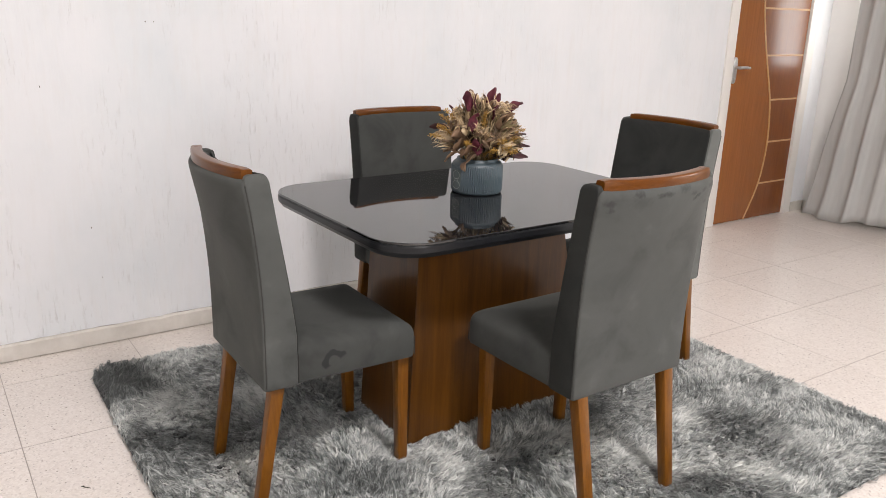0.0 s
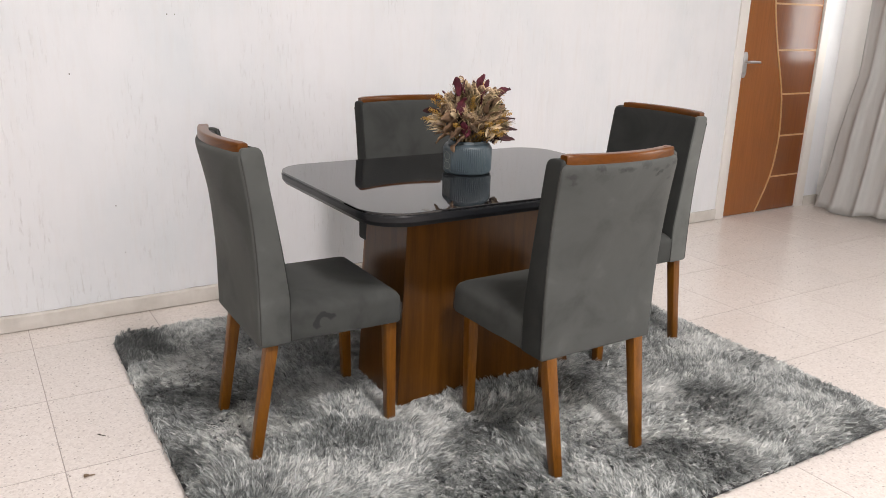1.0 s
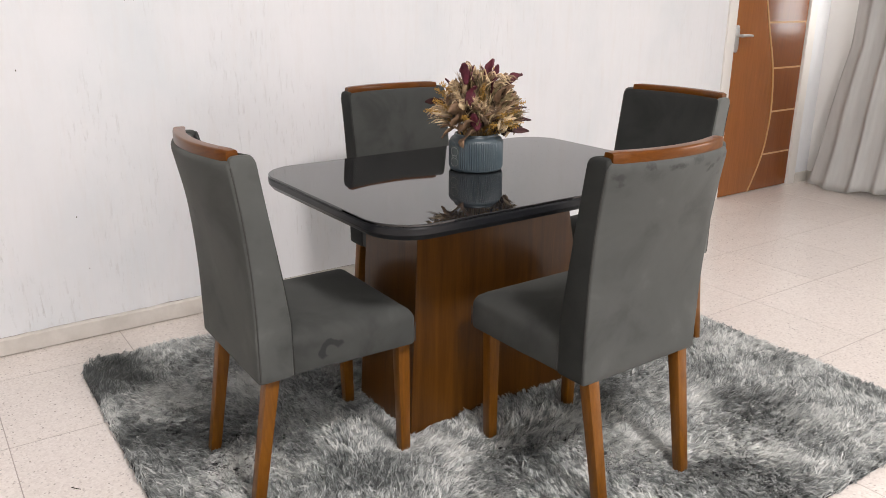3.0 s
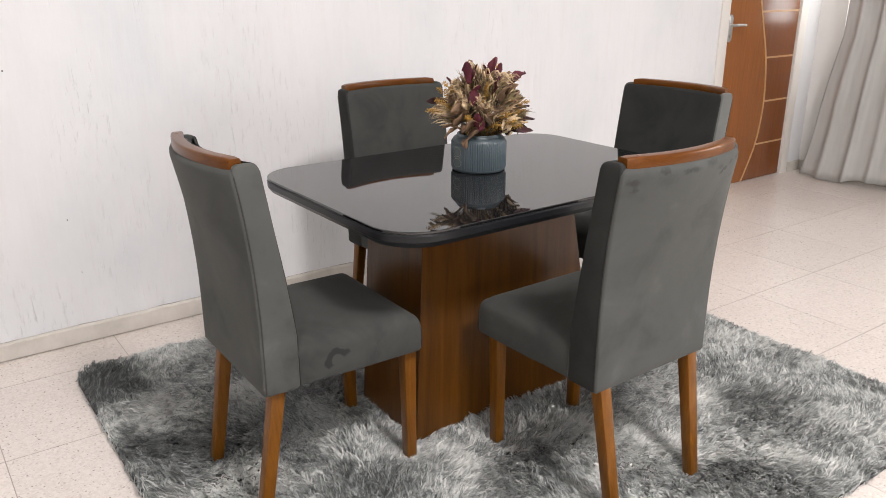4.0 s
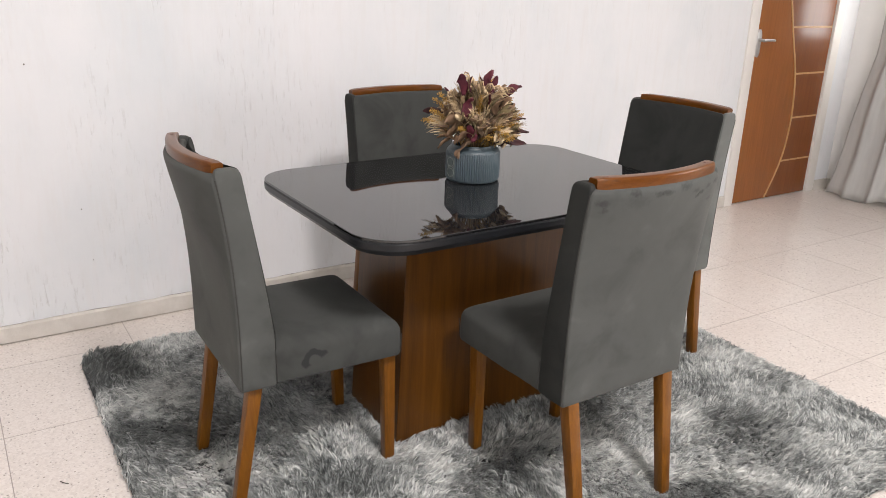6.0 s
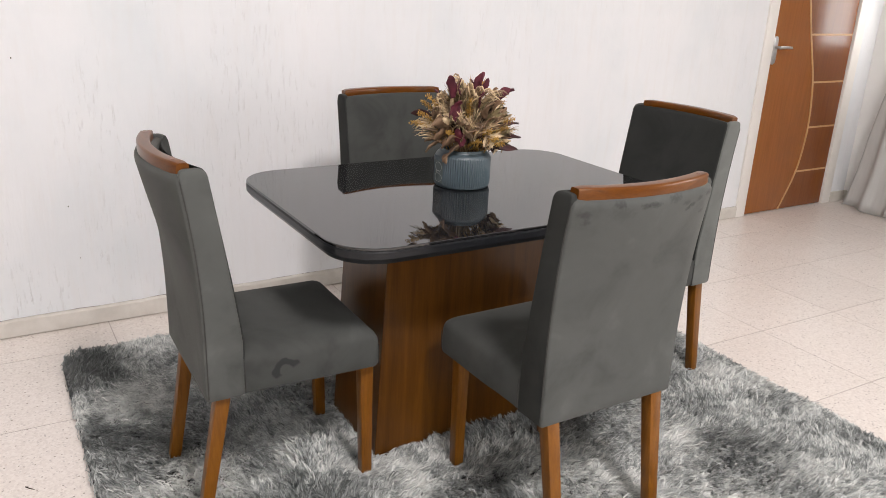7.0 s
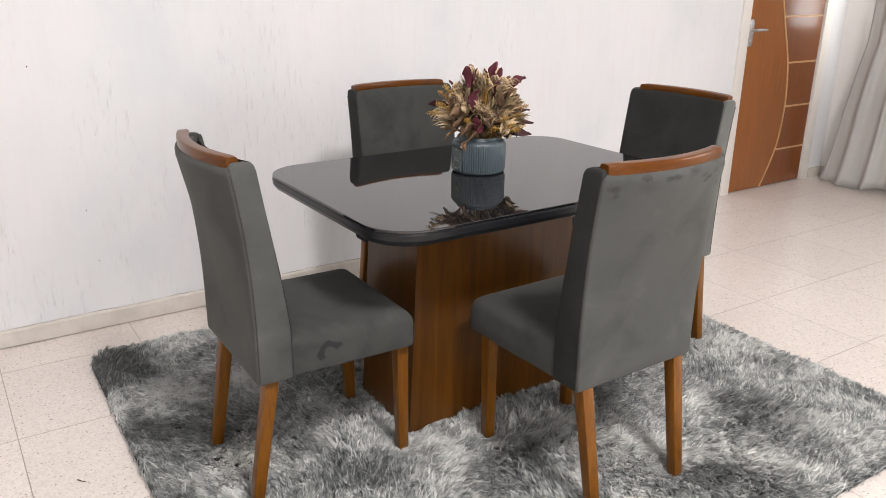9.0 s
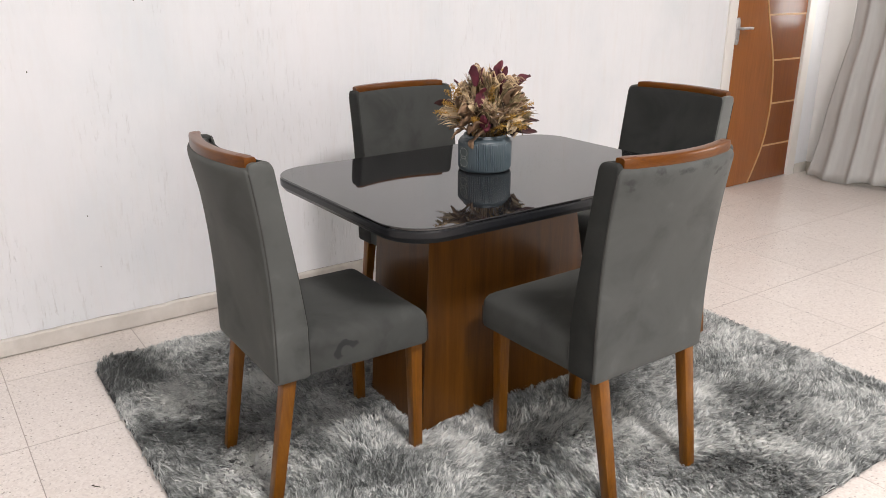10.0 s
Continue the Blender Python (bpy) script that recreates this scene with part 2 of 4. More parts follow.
def shag():
    """Rug fibres, mottled from charcoal to silver."""
    m, nt, b = mat("shag_fibre", 0.6)
    geo = nt.nodes.new("ShaderNodeNewGeometry")
    pos = coords(nt)
    cloud = maths(nt, "ADD", maths(nt, "MULTIPLY", fractal(nt, pos, 4.6, 3, 0.55, 0.5), 0.6), 0.2)
    warp = nt.nodes.new("ShaderNodeTexNoise")
    warp.inputs["Scale"].default_value = 7
    nt.links.new(pos, warp.inputs["Vector"])
    off = nt.nodes.new("ShaderNodeVectorMath")
    off.operation = "MULTIPLY_ADD"
    nt.links.new(warp.outputs["Color"], off.inputs[0])
    off.inputs[1].default_value = (0.26, 0.26, 0.0)
    nt.links.new(pos, off.inputs[2])
    for x, y, rad, tone in DYE_AND_LIGHT:
        d = nt.nodes.new("ShaderNodeVectorMath")
        d.operation = "DISTANCE"
        nt.links.new(off.outputs[0], d.inputs[0])
        d.inputs[1].default_value = (x + 0.13, y + 0.13, 0.03)
        spot = nt.nodes.new("ShaderNodeMapRange")
        spot.interpolation_type = "SMOOTHSTEP"
        spot.inputs["From Min"].default_value, spot.inputs["From Max"].default_value = rad, rad * 0.2
        spot.inputs["To Min"].default_value, spot.inputs["To Max"].default_value = 0.0, tone
        nt.links.new(d.outputs["Value"], spot.inputs["Value"])
        cloud = maths(nt, "ADD", cloud, spot.outputs[0])
    tuft = fractal(nt, pos, 26, 2)
    lock = fractal(nt, pos, 85, 1)
    fac = maths(nt, "ADD", maths(nt, "MULTIPLY", cloud, 0.9), maths(nt, "MULTIPLY", maths(nt, "SUBTRACT", tuft, 0.5), 0.40))
    fac = maths(nt, "ADD", fac, maths(nt, "MULTIPLY", maths(nt, "SUBTRACT", lock, 0.5), 0.20))
    fac = maths(nt, "ADD", fac, maths(nt, "MULTIPLY", maths(nt, "SUBTRACT", geo.outputs["Random Per Island"], 0.5), 0.21))
    nt.links.new(ramp(nt, fac, [(0.27, (0.062, 0.070, 0.069)), (0.42, (0.222, 0.240, 0.235)), (0.54, (0.475, 0.50, 0.488)), (0.68, (0.73, 0.745, 0.72))]), b.inputs["Base Color"])
    b.inputs["Sheen Weight"].default_value = 0.2
    b.inputs["Specular IOR Level"].default_value = 0.35
    return m


def cloth(name, c, through=0.5):
    m, nt, b = mat(name, 0.8)
    f = fractal(nt, coords(nt, (1, 1, 0.1)), 30, 3)
    col = ramp(nt, f, [(0.3, tuple(v * 0.9 for v in c)), (0.7, c)])
    nt.links.new(col, b.inputs["Base Color"])
    t = nt.nodes.new("ShaderNodeBsdfTranslucent")
    nt.links.new(col, t.inputs[0])
    mx = nt.nodes.new("ShaderNodeMixShader")
    mx.inputs[0].default_value = through
    nt.links.new(b.outputs[0], mx.inputs[1])
    nt.links.new(t.outputs[0], mx.inputs[2])
    nt.links.new(mx.outputs[0], nt.nodes["Material Output"].inputs[0])
    return m


def petal(name, dark, light, scale=22):
    m, nt, b = mat(name, 0.7)
    f = fractal(nt, coords(nt), scale, 4, 0.6)
    nt.links.new(ramp(nt, f, [(0.3, dark), (0.7, light)]), b.inputs["Base Color"])
    bump(nt, b, fractal(nt, coords(nt), 160, 2), 0.3, 0.002)
    return m


def plain(name, c, rough=0.5, metal=0.0, **more):
    m, nt, b = mat(name, rough, metal, **more)
    f = fractal(nt, coords(nt), 14, 4)
    nt.links.new(ramp(nt, f, [(0.3, tuple(v * 0.88 for v in c)), (0.7, c)]), b.inputs["Base Color"])
    return m


PLASTER = plaster()
WHITE = paint("white_paint", (0.80, 0.79, 0.77))
# greys of two unseen walls, set to control how much light bounces
BOUNCE_GREY_WEST = paint("mid_grey_bounce_tone", (0.62, 0.61, 0.60))
BOUNCE_GREY_SOUTH = paint("grey_bounce_tone", (0.32, 0.315, 0.31))
TRIM = paint("jamb_paint", (0.78, 0.76, 0.72), 0.4)
SKIRT = petal("skirting_stone", (0.50, 0.475, 0.43), (0.64, 0.615, 0.57), 9)
TERRAZZO = terrazzo()
GROUT = paint("grout", (0.38, 0.34, 0.31), 0.8)
LEG_WOOD = wood("leg_wood", (0.110, 0.039, 0.004), (0.205, 0.080, 0.008), (16, 16, 1.5), 0.35, 4.0, 0.08)
LEG_WOOD.node_tree.nodes["Principled BSDF"].inputs["Specular IOR Level"].default_value = 0.25
RAIL_WOOD = wood("rail_wood", (0.080, 0.024, 0.002), (0.140, 0.046, 0.004), (1.5, 14, 14), 0.30, 4.0, 0.28)
RAIL_WOOD.node_tree.nodes["Principled BSDF"].inputs["Specular IOR Level"].default_value = 0.12
RAIL_WOOD.node_tree.nodes["Principled BSDF"].inputs["Coat Roughness"].default_value = 0.09
PLUG = plain("wood_plug", (0.12, 0.04, 0.015), 0.4)
BASE_WOOD = wood("base_wood", (0.050, 0.0175, 0.002), (0.104, 0.040, 0.004), (9, 9, 0.5), 0.34, 3.0, 0.10)
BASE_WOOD.node_tree.nodes["Principled BSDF"].inputs["Specular IOR Level"].default_value = 0.25
DOOR_WOOD = wood("door_wood", (0.24, 0.078, 0.013), (0.32, 0.110, 0.021), (16, 16, 0.8), 0.24, 4.0, 0.4)
DOOR_PANEL = wood("door_panel_wood", (0.165, 0.048, 0.009), (0.225, 0.070, 0.013), (16, 16, 0.8), 0.22, 4.0, 0.4)
INLAY = wood("inlay_wood", (0.48, 0.27, 0.10), (0.58, 0.34, 0.14), (8, 8, 3), 0.4)
VELVET = velvet("grey_velvet")
# toned copies of one velvet: shade or light painted into seats, pads, sides
VELVET_SHADED = velvet("grey_velvet_shaded", pile=0.8)
VELVET_DEEP_SHADE = velvet("grey_velvet_deep_shade", pile=0.42)
VELVET_HALF_LIT = velvet("grey_velvet_half_lit", pile=1.12)
VELVET_LIT = velvet("grey_velvet_lit", pile=1.6)
VELVET_SEAT_IN_SHADE = velvet("grey_velvet_seat_in_shade", pile=0.85)
VELVET_SEAT = velvet("grey_velvet_rubbed_shaded_seat", [], [(0.203, 0.424, 0.030, 0.013)], 0.8)
VELVET_BACK = velvet("grey_velvet_rubbed_back", [(-0.19, -0.048, 0.92, 0.017, 0.6), (-0.185, -0.047, 0.903, 0.012, 0.5), (-0.114, -0.074, 0.942, 0.016, 0.65), (-0.1, -0.073, 0.918, 0.03, 0.25), (-0.04, -0.084, 0.936, 0.014, 0.7), (-0.015, -0.085, 0.935, 0.016, 0.7), (0.05, -0.084, 0.944, 0.02, 0.55), (0.096, -0.075, 0.925, 0.013, 0.55), (0.11, -0.069, 0.91, 0.011, 0.85), (0.125, -0.067, 0.917, 0.011, 0.85), (0.152, -0.062, 0.928, 0.014, 0.6), (0.198, -0.048, 0.935, 0.014, 0.75), (0.18, -0.047, 0.89, 0.011, 0.5)])
SEAM = plain("velvet_seam", (0.035, 0.034, 0.032), 0.9)
LACQUER = plain("black_lacquer", (0.011, 0.012, 0.014), 0.30, Specular_IOR_Level=0.3)
GLASS_TOP = plain("black_glass", (0.012, 0.012, 0.013), 0.025, Specular_IOR_Level=0.8)
FIBRE = shag()
BACKING = plain("rug_backing", (0.03, 0.03, 0.032), 0.95)
CERAMIC = plain("blue_grey_ceramic", (0.068, 0.096, 0.112), 0.42)
STICKER = plain("sticker", (0.10, 0.125, 0.125), 0.25)
STICKER_INK = plain("sticker_ink", (0.22, 0.25, 0.24), 0.4)
CHROME = plain("brushed_chrome", (0.66, 0.65, 0.64), 0.34, 1.0)
DRAPE = cloth("grey_curtain", (0.535, 0.545, 0.535), 0.055)
MAROON = petal("maroon_leaf", (0.050, 0.006, 0.014), (0.125, 0.016, 0.032))
MAROON_DARK = petal("dark_maroon_leaf", (0.022, 0.007, 0.008), (0.06, 0.014, 0.016))
TAN = petal("tan_leaf", (0.16, 0.105, 0.064), (0.37, 0.265, 0.17))
DUSK = petal("dusky_leaf", (0.022, 0.014, 0.009), (0.060, 0.038, 0.022))
OLIVE = petal("olive_leaf", (0.10, 0.078, 0.035), (0.24, 0.185, 0.09))
BROWN = petal("brown_leaf", (0.10, 0.055, 0.030), (0.30, 0.19, 0.11))
STRAW = petal("straw", (0.44, 0.32, 0.18), (0.72, 0.57, 0.37))
BERRY = petal("ochre_berry", (0.30, 0.165, 0.025), (0.52, 0.31, 0.065))
STEM = petal("dry_stem", (0.15, 0.10, 0.05), (0.26, 0.18, 0.09))
HOLE = plain("wall_hole", (0.10, 0.09, 0.08), 0.9)
PANE, pnt, pb = mat("window_pane", 0.02, Transmission_Weight=1.0)


# ---- mesh helpers ----
def thing(name, label, category, m=None, group="", kind=""):
    ob = new(name)
    if m is not None:
        ob.matrix_world = m
    ob.empty_display_size = 0.1
    return tagged(ob, label, category, group, kind)


def mesh_of(name, bm, material, smooth=True, angle=35):
    me = bpy.data.meshes.new(name)
    bmesh.ops.recalc_face_normals(bm, faces=bm.faces)
    bm.to_mesh(me)
    bm.free()
    if smooth:
        me.polygons.foreach_set("use_smooth", [True] * len(me.polygons))
        me.set_sharp_from_angle(angle=radians(angle))
    me.materials.append(material)
    return me


def part(name, bm, material, parent, label="", smooth=True, angle=35):
    ob = new(name, mesh_of(name, bm, material, smooth, angle) if isinstance(bm, bmesh.types.BMesh) else bm)
    ob.parent = parent
    return tagged(ob, label)


def solid(name, bm, material, label, category, kind="", smooth=True, angle=35, group=""):
    return tagged(new(name, mesh_of(name, bm, material, smooth, angle)), label, category, group, kind)


def box(bm, x0, x1, y0, y1, z0, z1, bevel=0.0, seg=2):
    vs = [bm.verts.new((x, y, z)) for z in (z0, z1) for y in (y0, y1) for x in (x0, x1)]
    fs = [bm.faces.new([vs[i] for i in f]) for f in ((0, 2, 3, 1), (4, 5, 7, 6), (0, 1, 5, 4), (2, 6, 7, 3), (0, 4, 6, 2), (1, 3, 7, 5))]
    if bevel:
        bmesh.ops.bevel(bm, geom=list({e for f in fs for e in f.edges}), offset=bevel, segments=seg, affect="EDGES", profile=0.5)
    return bm


def boxes(*dims, bevel=0.0):
    bm = bmesh.new()
    for d in dims:
        box(bm, *d, bevel=bevel)
    return bm


def loft(loops, caps=True, closed=True, bm=None):
    bm = bm or bmesh.new()
    rows = [[bm.verts.new(p) for p in loop] for loop in loops]
    n = len(rows[0])
    for a, b in zip(rows, rows[1:]):
        for i in range(n if closed else n - 1):
            j = (i + 1) % n
            bm.faces.new((a[i], a[j], b[j], b[i]))
    if caps:
        bm.faces.new(rows[0][::-1])
        bm.faces.new(rows[-1])
    return bm


def round_rect(x0, x1, y0, y1, r, n=5, edge=1):
    """A rounded rectangle's outline, counter-clockwise, with its long edges cut in pieces."""
    pts = []
    for cx, cy, a0 in ((x1 - r, y0 + r, -90), (x1 - r, y1 - r, 0), (x0 + r, y1 - r, 90), (x0 + r, y0 + r, 180)):
        for i in range(n + 1):
            a = radians(a0 + 90 * i / n)
            pts.append((cx + r * math.cos(a), cy + r * math.sin(a)))
    if edge > 1:
        out = []
        for i, p in enumerate(pts):
            q = pts[(i + 1) % len(pts)]
            out.append(p)
            if i % (n + 1) == n:
                out += [(p[0] + (q[0] - p[0]) * k / edge, p[1] + (q[1] - p[1]) * k / edge) for k in range(1, edge)]
        pts = out
    return pts


def tube(points, radius, n=6, bm=None):
    loops, pts = [], [Vector(p) for p in points]
    for i, p in enumerate(pts):
        d = (pts[min(i + 1, len(pts) - 1)] - pts[max(i - 1, 0)]).normalized()
        u = d.orthogonal().normalized() if i == 0 else (u - d * u.dot(d)).normalized()
        v = d.cross(u)
        r = radius(i / (len(pts) - 1)) if callable(radius) else radius
        loops.append([p + (u * math.cos(2 * math.pi * k / n) + v * math.sin(2 * math.pi * k / n)) * r for k in range(n)])
    return loft(loops, bm=bm)


# ---- setting ----
T = 0.14
DX0, DX1, DH = 4.765, 5.575, 2.1
JW = 0.085
wall_north = solid("wall_north", boxes((X0 - T, DX0 - JW, Y1, Y1 + T, 0, H), (DX1 + JW, X1 + T, Y1, Y1 + T, 0, H), (DX0 - JW, DX1 + JW, Y1, Y1 + T, DH + JW, H)),
                   PLASTER, "white painted wall of combed plaster with upright scratches", "wall", "structure", False)
for hx, hz, hr in ((1.061, 1.293, 0.0022), (1.093, 1.293, 0.0020), (0.663, 1.054, 0.0023), (0.793, 0.497, 0.0022), (0.815, 0.285, 0.0016)):
    bm = bmesh.new()
    loft([[(hx + hr * k * math.cos(a * math.pi / 5), Y1 - d, hz + 1.5 * hr * k * math.sin(a * math.pi / 5)) for a in range(10)] for k, d in ((1.0, -0.001), (1.0, 0.0008), (0.5, 0.0015))], bm=bm)
    part("nail_hole", bm, HOLE, wall_north)

solid("wall_west", boxes((X0 - T, X0, Y0, Y1, 0, H)), BOUNCE_GREY_WEST, "plain unseen closing wall, grey set to steer bounce light", "wall", "structure", False)
WY0, WY1, WZ0, WZ1 = 0.95, 3.345, 1.0, 2.2
VY0, VY1, VZ0, VZ1 = -1.7, 0.5, 0.75, 2.25
solid("wall_east", boxes((X1, X1 + T, Y0, VY0, 0, H), (X1, X1 + T, VY0, VY1, 0, VZ0), (X1, X1 + T, VY0, VY1, VZ1, H), (X1, X1 + T, VY1, WY0, 0, H),
                         (X1, X1 + T, WY1, Y1, 0, H), (X1, X1 + T, WY0, WY1, 0, WZ0), (X1, X1 + T, WY0, WY1, WZ1, H)),
      WHITE, "white painted wall with a curtained window and an added unseen one", "wall", "structure", False)
SX0, SX1, SZ0, SZ1 = -1.1, 2.5, 0.33, 2.27
solid("wall_south", boxes((X0 - T, SX0, Y0 - T, Y0, 0, H), (SX1, X1 + T, Y0 - T, Y0, 0, H), (SX0, SX1, Y0 - T, Y0, 0, SZ0), (SX0, SX1, Y0 - T, Y0, SZ1, H)),
      BOUNCE_GREY_SOUTH, "unseen closing wall, grey set to steer bounce light, with added window", "wall", "structure", False)
solid("ceiling", boxes((X0 - T, X1 + T, Y0 - T, Y1 + T, H, H + 0.12)), WHITE, "plain white ceiling", "ceiling", "structure", False)


def window(name, horizontal, a0, a1, z0, z1, at, label):
    w = thing(name, label, "window", None, "", "structure")
    def put(nm, u0, u1, v0, v1, d0, d1, material, lab=""):
        dims = (u0, u1, at + d0, at + d1, v0, v1) if horizontal else (at + d0, at + d1, u0, u1, v0, v1)
        return part(nm, boxes(dims, bevel=0.003), material, w, lab)
    f, mid = 0.05, (a0 + a1) / 2
    for nm, u0, u1, v0, v1 in (("frame_rail", a0, a1, z0, z0 + f), ("frame_rail", a0, a1, z1 - f, z1), ("frame_stile", a0, a0 + f, z0 + f, z1 - f), ("frame_stile", a1 - f, a1, z0 + f, z1 - f), ("mullion", mid - 0.02, mid + 0.02, z0 + f, z1 - f)):
        put(nm, u0, u1, v0, v1, -0.03, 0.03, TRIM)
    for u0, u1 in ((a0 + f, mid - 0.02), (mid + 0.02, a1 - f)):
        p = put("pane", u0, u1, z0 + f, z1 - f, -0.003, 0.003, PANE)
        p.visible_shadow = False
    return w


window("window_1", False, WY0, WY1, WZ0, WZ1, X1 + 0.1, "white framed window added out of view for fill light behind the curtain")
# the next two windows are unseen, added to hold the fill lights
window("fill_window_southeast", False, VY0, VY1, VZ0, VZ1, X1 + 0.1, "white framed window added out of view for fill light")
window("fill_window_south", True, SX0, SX1, SZ0, SZ1, Y0 - 0.1, "wide white framed window added out of view for fill light")

# skirting with a worn, uneven top
bm = bmesh.new()
random.seed(3)
xs = np.linspace(X0, DX0 - JW, 160)
prof = []
for x in xs:
    w = noise.noise((x * 3, 0, 0)) * 0.006 + noise.noise((x * 17, 5, 0)) * 0.003
    prof.append([(x, Y1, 0.004), (x, Y1 - 0.014, 0.004), (x, Y1 - 0.014 - 0.001 * noise.noise((x * 9, 1, 1)), 0.066 + w), (x, Y1 - 0.009, 0.072 + w), (x, Y1, 0.074 + w)])
loft(prof, bm=bm)
board_n = solid("baseboard", bm, SKIRT, "low greyish stone skirting with a chipped upper edge", "baseboard", "structure")
crack = [(x, Y1 - 0.0012, 0.0745 + noise.noise((x * 3, 0, 0)) * 0.006 + noise.noise((x * 17, 5, 0)) * 0.003) for x in xs]
part("crack", tube(crack, lambda k: 0.0002 + 0.0020 * max(0.0, noise.noise((k * 60, 2, 0)) - 0.02), 5), HOLE, board_n, "dark open joint above the skirting")
solid("baseboard", boxes((DX1 + JW, X1, Y1 - 0.014, Y1, 0, 0.072)), SKIRT, "short piece of greyish stone skirting", "baseboard", "structure")
solid("baseboard", boxes((X1 - 0.014, X1, Y0, Y1 - 0.015, 0, 0.072)), SKIRT, "greyish stone skirting under the window", "baseboard", "structure")

# ---- door ----
trim = thing("trim", "white painted door frame", "door frame", None, "", "structure")
part("jamb", boxes((DX0 - JW, DX0, Y1 - 0.012, Y1 + T, 0, DH), bevel=0.003), TRIM, trim)
part("jamb", boxes((DX1, DX1 + JW, Y1 - 0.012, Y1 + T, 0, DH), bevel=0.003), TRIM, trim)
part("lintel", boxes((DX0 - JW, DX1 + JW, Y1 - 0.012, Y1 + T, DH, DH + JW), bevel=0.003), TRIM, trim)
door = thing("door_1", "closed brown wooden door with pale curved inlay lines", "door", None, "", "structure")
DY = Y1 + 0.006


def curve_x(z):
    """The inlay's wave across the door."""
    return float(np.interp(z, WAVE_Z, WAVE_X))


KNOT_Z = (-0.3, 0.0, 0.255, 0.55, 0.845, 1.145, 1.45, 1.78, 2.1, 2.4)
KNOT_X = (4.93, 5.115, 5.252, 5.288, 5.248, 5.130, 5.032, 5.010, 5.040, 5.09)
WAVE_Z = np.linspace(0, 2.1, 106)
WAVE_X = np.interp(WAVE_Z, KNOT_Z, KNOT_X)
for _ in range(30):
    WAVE_X[1:-1] = (WAVE_X[:-2] + 2 * WAVE_X[1:-1] + WAVE_X[2:]) / 4
part("slab", boxes((DX0 + 0.003, DX1 - 0.003, DY, DY + 0.035, 0.006, DH - 0.003), bevel=0.002), DOOR_WOOD, door)
zs = [0.006, 0.255, 0.55, 0.845, 1.145, 1.45, 1.75, DH - 0.003]
for z0, z1 in zip(zs, zs[1:]):
    n = 10
    outline = [(curve_x(z0 + (z1 - z0) * i / n) + 0.006, z0 + (z1 - z0) * i / n) for i in range(n + 1)]
    outline = [(x, min(max(z, z0 + 0.006), z1 - 0.006)) for x, z in outline]
    outline += [(DX1 - 0.012, z1 - 0.006), (DX1 - 0.012, z0 + 0.006)]
    part("panel", loft([[(x, y, z) for x, z in outline] for y in (DY + 0.001, DY - 0.003)]), DOOR_PANEL, door, "darker brown veneer panel")
for z in zs[1:-1]:
    part("inlay_line", boxes((curve_x(z), DX1 - 0.012, DY - 0.004, DY + 0.001, z - 0.006, z + 0.006)), INLAY, door, "pale inlay strip")
loops = []
for i in range(61):
    z = 0.006 + (DH - 0.012) * i / 60
    x = curve_x(z)
    loops.append([(x - 0.007, DY + 0.001, z), (x - 0.007, DY - 0.0045, z), (x + 0.007, DY - 0.0045, z), (x + 0.007, DY + 0.001, z)])
part("inlay_line", loft(loops), INLAY, door, "pale curved inlay strip")
HX, HZ = DX0 + 0.035, 1.05
handle = part("door_handle", loft([[(HX + 0.6 * k * px, DY - d, HZ + k * pz) for px, pz in round_rect(-0.035, 0.035, -0.085, 0.085, 0.03)] for k, d in ((1, -0.001), (1, 0.006), (0.9, 0.009))]), CHROME, door, "chrome lever handle with plate")
bm = tube([(HX, DY - 0.008, HZ + 0.02), (HX, DY - 0.045, HZ + 0.02)], 0.009, 10)
tube([(HX - 0.005, DY - 0.045, HZ + 0.02), (HX + 0.03, DY - 0.05, HZ + 0.021), (HX + 0.07, DY - 0.05, HZ + 0.02), (HX + 0.105, DY - 0.046, HZ + 0.018)], lambda k: 0.010 - 0.002 * k, 10, bm)
part("lever", bm, CHROME, handle)
bm = tube([(HX, DY - 0.009, HZ - 0.05), (HX, DY - 0.014, HZ - 0.05)], 0.009, 12)
part("keyhole_cylinder", bm, CHROME, handle)


# ---- curtains ----
# the drape's free edge sweeps towards the corner near the floor
def smooth(a, b, x):
    k = min(1.0, max(0.0, (x - a) / (b - a)))
    return k * k * (3 - 2 * k)


EDGE_Z, EDGE_Y = (0.0, 0.05, 0.2, 0.5, 0.78, 1.0, 2.45), (3.41, 3.395, 3.375, 3.34, 3.29, 3.25, 3.22)


